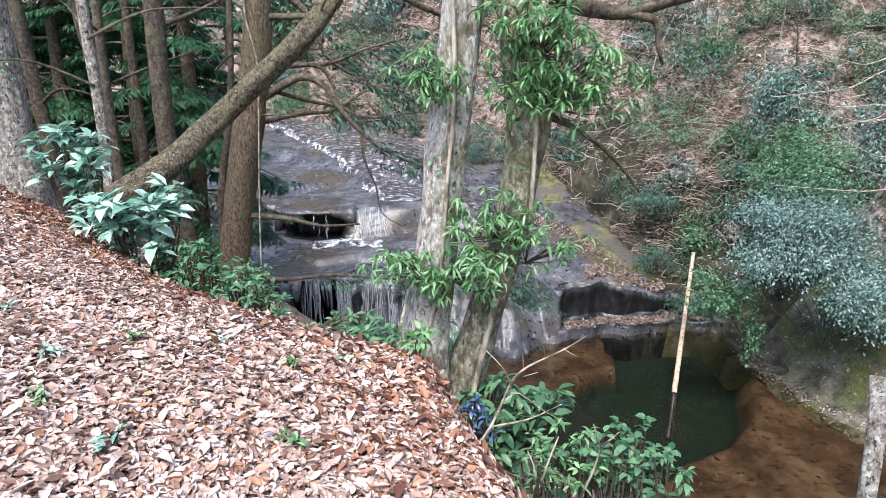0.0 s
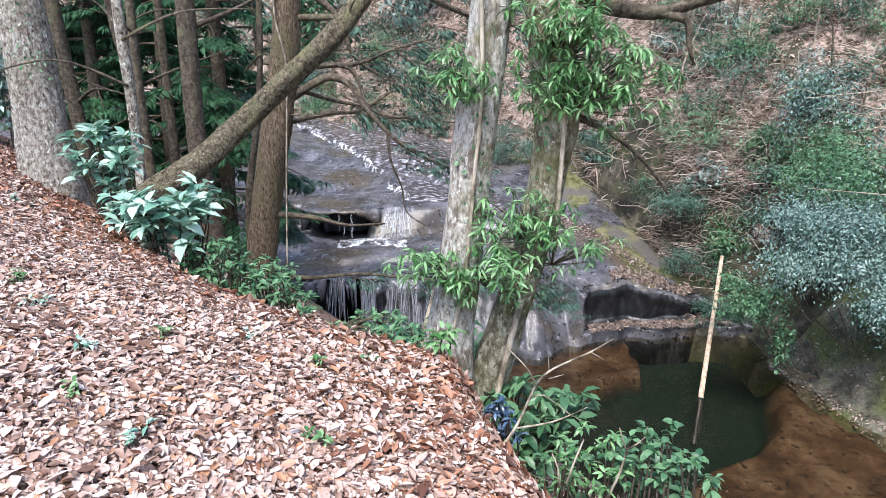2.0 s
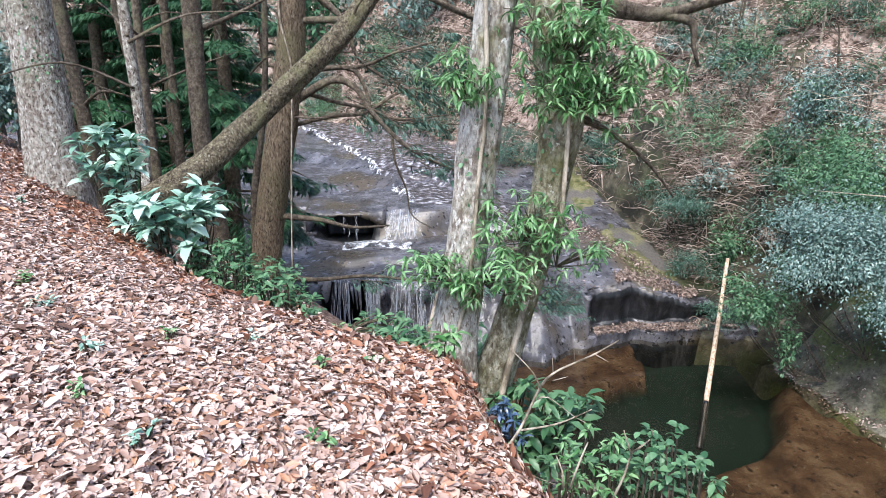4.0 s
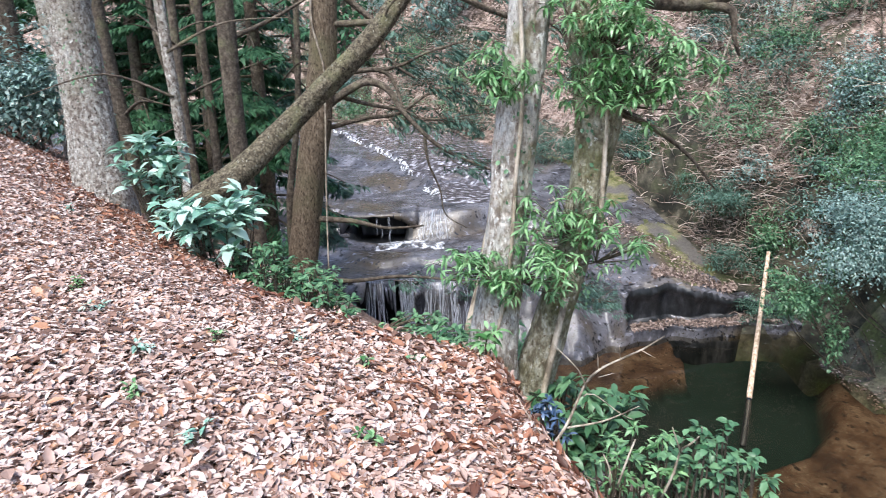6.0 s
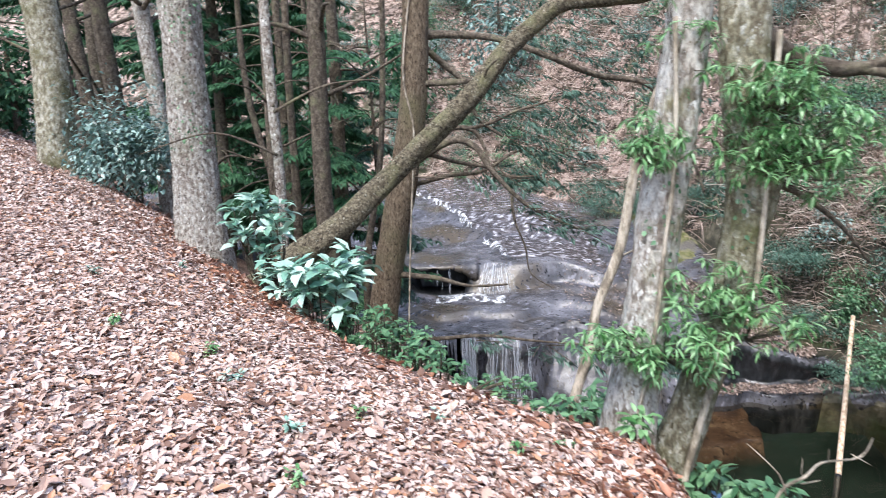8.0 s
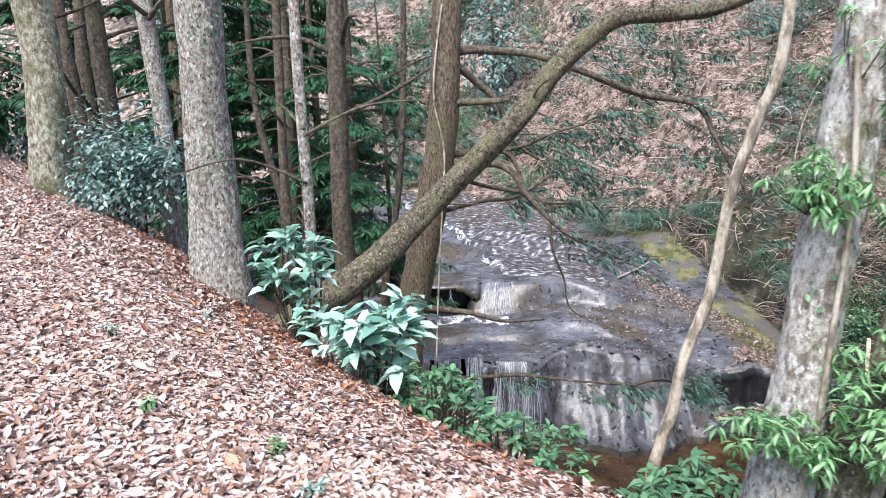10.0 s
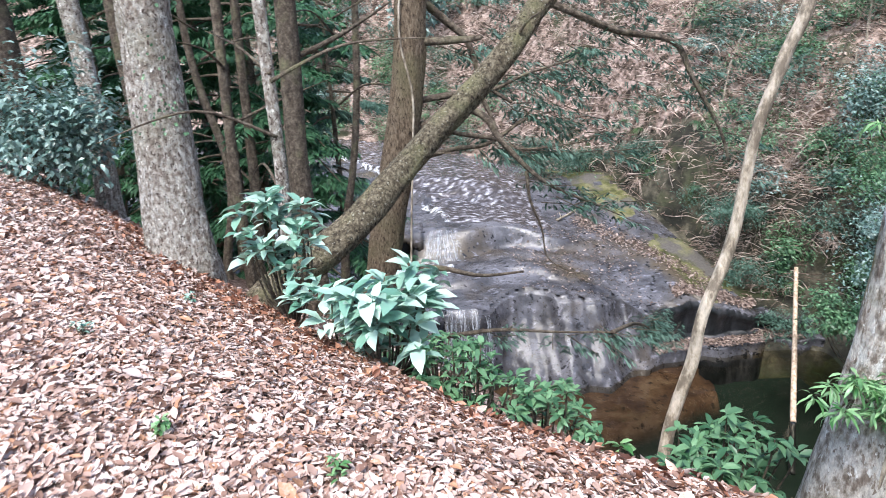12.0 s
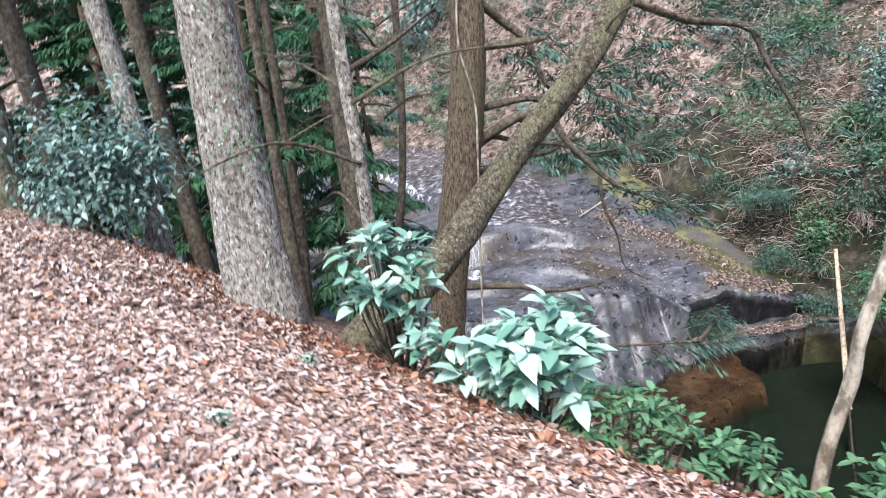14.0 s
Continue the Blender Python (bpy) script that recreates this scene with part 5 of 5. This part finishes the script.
# ---- bushes of the far side ----
leafy_bush((-5.5, 7.7, land_z(-5.5, 7.7)), (-5.5, 7.6, 1.42), (0.75, 0.55, 0.6), 4400, 0.085, BLUISH, "dense blue-green bush between the trunks on the bank", 31, 34)
for k, (c, rad, cnt, m, lab) in enumerate([((9.6, 14.6, -2.7), (1.9, 1.4, 1.15), 17000, BLUISH, "dense blue-green bush overhanging the pool"), ((8.2, 15.2, -4.4), (0.85, 0.8, 0.6), 2600, SHRUB, "green bush hanging from the rock above the pool"),
                                           ((11.0, 13.6, -3.6), (1.6, 1.2, 1.1), 12000, BLUISH, "dense blue-green bush overhanging the pool"), ((8.9, 15.0, -5.5), (0.3, 0.3, 0.8), 500, SHRUB, "trailing green creeper above the pool"), ((10.6, 16.4, -1.4), (1.6, 1.4, 1.0), 4500, SHRUB, "green bush on the far slope")]):
    x, y = c[0] + 1.7, c[1] + 0.7
    leafy_bush((x, y, max(land_z(x, y), -7)), c, rad, cnt, 0.09 if m is BLUISH else 0.11, m, lab, 50 + k, 34, 0.35)
rng = np.random.RandomState(9)
spots = []
for x0, x1, many in [(9.0, 24, 170), (-26, 1, 100), (1, 9.5, 16)]:
    got = 0
    while got < many:
        x, y = rng.uniform(x0, x1), rng.uniform(17, 50)
        s = (y - float(far_toe(x))) * 0.8
        if 0.2 < s < 12:
            spots.append((x, y))
            got += 1
for k, (x, y) in enumerate(spots):
    z = land_z(x, y)
    w = rng.uniform(0.6, 1.4)
    leafy_bush((x, y, z), (x, y - 0.3, z + 0.55 * w), (1.15 * w, 0.9 * w, 0.7 * w), int((900 if x > 8 else 620) * w), 0.125 if x > 8 else 0.15, (SHRUB, BLUISH, NEEDLE_PALE)[k % 3], ("dark green bush on the far slope", "blue-green bush on the far slope", "grey-green feathery bush on the far slope")[k % 3], 100 + k, 18, 0.3, 0.4, group="far slope bushes")
# feathery shrubs over the mossy shelf
for k, (x, y, w) in enumerate([(8.8, 20.9, 1.0), (6.6, 26.0, 0.8), (3.2, 27.5, 0.9), (9.4, 19.6, 0.8)]):
    z = max(land_z(x, y), float(shelf(np.array([x]), np.array([y]))[0]))
    leafy_bush((x, y, z), (x, y - 0.3, z + 0.6 * w), (1.2 * w, 0.8 * w, 0.6 * w), 2200, 0.13, NEEDLE_PALE, "grey-green feathery shrub on the rock bank", 300 + k, 20, 0.5, 0.22)
# a plume-like shrub and leafy mats over the shade-darkened rock between shelf and slope
for x, y, z, rx, rz, cnt, mat, lab in [(8.5, 21.4, -3.1, 1.25, 0.55, 4200, NEEDLE_PALE, "grey-green plume-like shrub arching over the rock"), (8.2, 23.2, -3.0, 0.9, 0.5, 2200, NEEDLE_PALE, "feathery grey-green shrub on the rock bank"),
                                       (9.9, 20.6, -4.3, 0.8, 0.9, 2200, SHRUB, "dark green creeper hanging over the rock"), (11.3, 19.0, -4.4, 1.0, 1.0, 2600, SHRUB, "dark green bush above the pool's shady corner"),
                                       (12.3, 17.6, -3.2, 1.2, 1.2, 3200, BLUISH, "blue-green bush on the steep far bank"), (12.6, 19.2, -1.6, 1.4, 1.3, 3600, SHRUB, "green bush on the steep far bank"),
                                       (13.6, 17.4, -0.6, 1.5, 1.3, 3600, BLUISH, "blue-green bush high on the far bank"), (11.2, 21.0, -1.4, 1.1, 1.0, 2600, SHRUB, "green ivy-clad bush on the far slope"),
                                       (12.4, 20.8, 0.4, 1.3, 1.1, 3000, BLUISH, "blue-green bush on the far slope"), (11.9, 15.6, -4.9, 0.9, 0.7, 2200, SHRUB, "green bush low on the pool's bank"), (7.4, 25.2, -2.2, 0.9, 0.4, 1800, NEEDLE_PALE, "feathery grey-green shrub on the rock bank"),
                                       (4.6, 27.6, -1.9, 1.1, 0.4, 2000, NEEDLE_PALE, "feathery grey-green shrub beside the stream"), (3.0, 30.6, -1.7, 1.3, 0.45, 2000, NEEDLE_PALE, "feathery grey-green shrub beside the stream")]:
    gz = max(land_z(x, y + 0.4), float(shelf(np.array([x]), np.array([y + 0.4]))[0]))
    leafy_bush((x, y + 0.4, gz), (x, y, z), (rx, 0.7, rz), cnt, 0.12, mat, lab, int(700 + 10 * x + y), 26, 0.5, 0.22 if mat is NEEDLE_PALE else 0.42)


def tuft(x, y, z, length, blades, mat, label, seed):
    """A clump of long narrow blades that arch out and hang."""
    rng = np.random.RandomState(seed)
    t = thing("grass_tuft", (x, y, z), label, "grass tuft", "tufts on the far bank")
    vs, fs = [], []
    for k in range(blades):
        a, ln, el = rng.uniform(0, 6.283), length * rng.uniform(0.5, 1.1), rng.uniform(0.3, 1.1)
        u = np.linspace(0, 1, 5)
        r = ln * u * math.cos(el)
        h = ln * (u * math.sin(el) - 1.1 * u ** 2)
        w = 0.012 * (1.05 - u)
        side = np.array([-math.sin(a), math.cos(a), 0])
        c = np.stack([r * math.cos(a), r * math.sin(a), h], 1)
        b = len(vs) * 10
        vs.append(np.stack([c - side * w[:, None], c + side * w[:, None]], 1).reshape(-1, 3))
        for i in range(4):
            fs.append((b + 2 * i, b + 2 * i + 1, b + 2 * i + 3, b + 2 * i + 2))
    part("foliage", (np.concatenate(vs), np.array(fs)), mat, t)
    return t


rng = np.random.RandomState(88)
for k in range(46):
    x = rng.uniform(6.2, 12.5)
    y = float(far_toe(x)) + rng.uniform(-0.2, 3.8)
    tuft(x, y, land_z(x, y) + 0.08, rng.uniform(0.5, 0.95), 70, (FERN, SHRUB, DRY)[k % 3], ("green fern-like tuft on the far bank", "dark green hanging tuft on the far bank", "dry straw-coloured tuft on the far bank")[k % 3], k)
for k in range(26):
    x = rng.uniform(4.5, 13.5)
    y = float(far_toe(x)) + rng.uniform(2.0, 8.0)
    z = land_z(x, y)
    h, lx = rng.uniform(1.6, 3.8), rng.normal(0, 0.5)
    t = thing("bare_sapling", (x, y, z), "thin leafless sapling on the far slope", "sapling", "bare saplings on the far slope")
    part("trunk", tube([(0, 0, -0.2), (lx * 0.3, -0.1, h * 0.35), (lx * 0.5, -0.2, h * 0.7), (lx, -0.3, h)], [0.045, 0.036, 0.026, 0.01], segs=6, step=0.2, knots=0.1, seed=k), (BARK_DARK, BARK_THIN)[k % 4 == 0], t)
    for q in range(4):
        f, a = rng.uniform(0.3, 0.85), rng.uniform(0, 6.283)
        p = (lx * f * 0.75, -0.25 * f, h * f)
        e = (p[0] + 0.8 * math.cos(a), p[1] + 0.3 * math.sin(a), p[2] + rng.uniform(-0.1, 0.7))
        part("branch", tube([p, ((p[0] + e[0]) / 2, (p[1] + e[1]) / 2, (p[2] + e[2]) / 2 + 0.1), e], [0.016, 0.011, 0.005], segs=5, step=0.2, knots=0.1, seed=q, cap=False), BARK_DARK, t)
# forest on the hill behind: crowns far off
for k in range(42):
    x, y = rng.uniform(-34, 26), rng.uniform(40, 58)
    if k > 30:
        x, y = rng.uniform(-42, -18), rng.uniform(14, 36)
    z = land_z(x, y)
    t = thing("tree", (x, y, z), "evergreen forest tree on the far hill", "tree", "far forest")
    part("trunk", tube([(0, 0, -0.3), (0.1, 0, 2.5), (0, 0.1, 6)], [0.22, 0.17, 0.05], segs=8, step=0.5, seed=k), BARK_DARK, t)
    part("crown", cloud((0, 0, 3.6), (2.2, 2.2, 3.0), 1000, 0.44, rng, None, 0.3, 30), (SHRUB, NEEDLE, BLUISH)[k % 3], t)


def arcs(count, area, length, rng, height):
    """Thin bent dry stems that lie tangled over a slope."""
    vs, fs = [], []
    ang = np.array([0, 2.094, 4.189])
    for k in range(count):
        x, y = area(rng)
        a, ln = rng.uniform(0, 6.283), length * rng.uniform(0.25, 1.3)
        t = np.linspace(0, 1, 6)
        turn = a + rng.uniform(-1.4, 1.4) * t
        px, py = x + ln * t * np.cos(turn), y - 0.4 * rng.uniform() + 0.4 * ln * t * np.sin(turn)
        pz = height(np.full(6, x), np.full(6, y)) + rng.uniform(0, 0.5) + ln * np.sin(t * rng.uniform(0.3, 3.0)) * rng.uniform(-0.3, 0.8)
        r = rng.uniform(0.006, 0.016)
        c = np.stack([px, py, pz], 1)
        v = c[:, None, :] + r * np.stack([np.cos(ang), np.zeros(3), np.sin(ang)], 1)[None]
        b = len(vs) * 18
        vs.append(v.reshape(-1, 3))
        for j in range(5):
            for i in range(3):
                q = b + j * 3
                fs.append((q + i, q + (i + 1) % 3, q + 3 + (i + 1) % 3, q + 3 + i))
    return np.concatenate(vs), np.array(fs)


def slope_spot(rng):
    while True:
        x, y = rng.uniform(-6, 20), rng.uniform(19, 40)
        s = (y - float(np.interp(x, (-14, -4, 1, 6, 9.5, 13), (38, 36.5, 33.5, 25, 20.5, 17)))) * 0.8
        if 0 < s < 11 and (x < 11 or rng.uniform() < 0.4):
            return x, y


bv, bf = arcs(9000, slope_spot, 0.95, np.random.RandomState(3), land)
tv_, tf_ = arcs(2600, lambda g: (g.normal(9.8, 0.9), g.normal(22.2, 0.8)), 0.7, np.random.RandomState(4), land)
tagged(mesh_object("bramble", tv_, tf_, DRY), "straw-coloured tangle of dead stems above the rock", "brambles", kind="stuff")
tv_, tf_ = arcs(1500, lambda g: (g.normal(7.6, 0.6), g.normal(21.8, 0.6)), 0.55, np.random.RandomState(5), land)
tagged(mesh_object("bramble", tv_, tf_, DRY), "dead twiggy tangle under the plume-like shrub", "brambles", kind="stuff")
tagged(mesh_object("bramble", bv, bf, DRY), "tangled dry brown brambles on the far slope", "brambles", kind="stuff")


# ---- fallen leaves ----
def litter(count, spot, size, rng, height, tilt=0.24, variants=4, templ=leaf8):
    geos = []
    for variant in range(variants):
        m = count // variants
        x, y = spot(m, rng)
        z = height(x, y)
        e = 0.05
        nrm = np.stack([-(height(x + e, y) - z) / e, -(height(x, y + e) - z) / e, np.ones(m)], 1)
        up = unit(nrm) + rng.normal(0, tilt, (m, 3))
        fwd = rng.normal(0, 1, (m, 3))
        fwd = fwd - unit(up) * np.sum(fwd * unit(up), 1)[:, None]
        s = size * np.exp(rng.normal(0, 0.38, m)).clip(0.4, 1.6)
        pos = np.stack([x, y, z + rng.uniform(0.002, 0.03, m)], 1)
        geos.append(scatter(templ((-0.3, 0.25, 0.5, 0.85)[variant], (0.3, 0.12, 0.2, 0.42)[variant], (0.44, 0.62, 0.4, 0.52)[variant]), pos, fwd, up, s))
    return merged(geos)


def near_spot(m, rng):
    y = rng.uniform(1.4, 5.2, m)
    return bank_edge(y) + 0.22 - rng.uniform(0, 5.2, m), y


def middle_spot(m, rng):
    y = rng.uniform(5.2, 9.5, m)
    return bank_edge(y) + 0.22 - rng.uniform(0, 6, m), y


def brink_spot(m, rng):
    y = rng.uniform(1.5, 9.0, m)
    return bank_edge(y) + rng.uniform(0.1, 3.0, m), y


def far_spot(m, rng):
    y = rng.uniform(7.5, 19, m)
    return bank_edge(y) - rng.uniform(-0.3, 9, m), y


def hill_spot(m, rng):
    x = rng.uniform(-10, 14, m)
    return x, far_toe(x) + rng.uniform(2.5, 14, m)


rng = np.random.RandomState(12)
tagged(part("leaf_litter", litter(44000, middle_spot, 0.046, rng, bank, templ=leaf4), LITTER, None), "dry pinkish brown fallen leaves under the trunks", "fallen leaves", kind="stuff")
tagged(part("leaf_litter", litter(130000, near_spot, 0.035, rng, bank, templ=leaf6), LITTER, None), "thick carpet of dry pinkish brown fallen leaves", "fallen leaves", kind="stuff")
tagged(part("leaf_litter", litter(6000, brink_spot, 0.07, rng, bank), LITTER, None), "fallen leaves caught on the steep slope", "fallen leaves", kind="stuff")
tagged(part("leaf_litter", litter(9000, far_spot, 0.11, rng, bank, templ=leaf4), LITTER, None), "fallen leaves on the bank farther off", "fallen leaves", kind="stuff")
HILL_LEAF = material("old_fallen_leaves", [(0.12, (0.07, 0.045, 0.035)), (0.4, (0.25, 0.17, 0.135)), (0.68, (0.43, 0.32, 0.27)), (0.9, (0.58, 0.47, 0.41))], 0.8, 20, 3, 0.0, island=0.85)
tagged(part("leaf_litter", litter(26000, hill_spot, 0.14, rng, land, templ=leaf4), HILL_LEAF, None), "fallen leaves on the far slope", "fallen leaves", kind="stuff")


def ledge_spot(m, rng):
    x = rng.uniform(4.8, 9.6, m)
    return x, shelf_face(x) + rng.uniform(0.02, 0.6, m)


def apron_spot(m, rng):
    t = rng.uniform(0, 1, m)
    return 3.6 + 4.8 * t + rng.normal(0, 0.18, m), 24.0 - 5.0 * t + rng.normal(0, 0.22, m)


LEDGE_LEAF = material("damp_fallen_leaves", [(0.12, (0.05, 0.034, 0.028)), (0.4, (0.15, 0.105, 0.085)), (0.68, (0.27, 0.205, 0.175)), (0.9, (0.42, 0.34, 0.30))], 0.7, 20, 3, 0.0, island=0.85)


def lip_spot(m, rng):
    x = 5.7 + 2.9 * rng.uniform(0, 1, m)
    return x, shelf_brow(x) + 0.28 + np.abs(rng.normal(0, 0.22, m))


def brown_spot(m, rng):
    x = rng.uniform(0.8, 5.0, m)
    return x, rng.normal(21.5, 1.3, m).clip(19.4, 25)


def shore_spot(m, rng):
    y = rng.uniform(10.5, 17, m)
    return right_foot(y) + np.abs(rng.normal(0, 0.9, m)) + 0.05, y


for spot, cnt, hgt, lab in [(ledge_spot, 2600, lambda x, y: -6.76 + 0 * x, "fallen leaves heaped on the ledge above the pool"), (apron_spot, 2600, shelf, "strip of fallen leaves on the rock apron"), (lip_spot, 3200, shelf, "thick roll of fallen leaves on the rock lip"), (brown_spot, 900, shelf, "brown leaves scattered over the rock shelf"), (shore_spot, 1500, land, "scattered fallen leaves along the pool's bank")]:
    tagged(part("leaf_litter", litter(cnt, spot, 0.075, rng, hgt, templ=leaf6), LEDGE_LEAF, None), lab, "fallen leaves", kind="stuff")



def rim_spot(m, rng):
    y = rng.uniform(1.5, 7.5, m)
    return bank_edge(y) + 0.15 - np.abs(rng.normal(0, 0.5, m)), y


tagged(part("leaf_litter", litter(9000, rim_spot, 0.05, rng, bank, 0.4, templ=leaf6), RUST, None), "rusty brown fallen leaves heaped along the brink", "fallen leaves", kind="stuff")
tagged(part("leaf_litter", litter(9000, near_spot, 0.056, rng, bank, templ=leaf6), LITTER, None), "larger curled fallen leaves lying on top", "fallen leaves", kind="stuff")

# single leaves nearest to the walker
leaf_meshes = []
for c, fo, w in [(-0.25, 0.3, 0.5), (0.15, 0.12, 0.62), (0.35, 0.2, 0.45), (0.6, 0.4, 0.52), (0.1, 0.5, 0.4)]:
    tv, tf = leaf8(c, fo, w)
    me = bpy.data.meshes.new("fallen_leaf")
    me.from_pydata(tv.tolist(), [], tf.tolist())
    me.materials.append(LITTER_ONE)
    leaf_meshes.append(me)
for k in range(300):
    y = rng.uniform(1.6, 4.2)
    x = float(bank_edge(y)) - rng.uniform(0.05, 3.2)
    z = float(bank(np.array([x]), np.array([y]))[0])
    ob = new("fallen_leaf", leaf_meshes[k % 5])
    ob.parent = ground
    ob.location = (x, y, z + rng.uniform(0.02, 0.045))
    ob.rotation_euler = (rng.normal(0, 0.4), rng.normal(0, 0.4), rng.uniform(0, 6.283))
    s = rng.uniform(0.045, 0.075)
    ob.scale = (s, s, s)
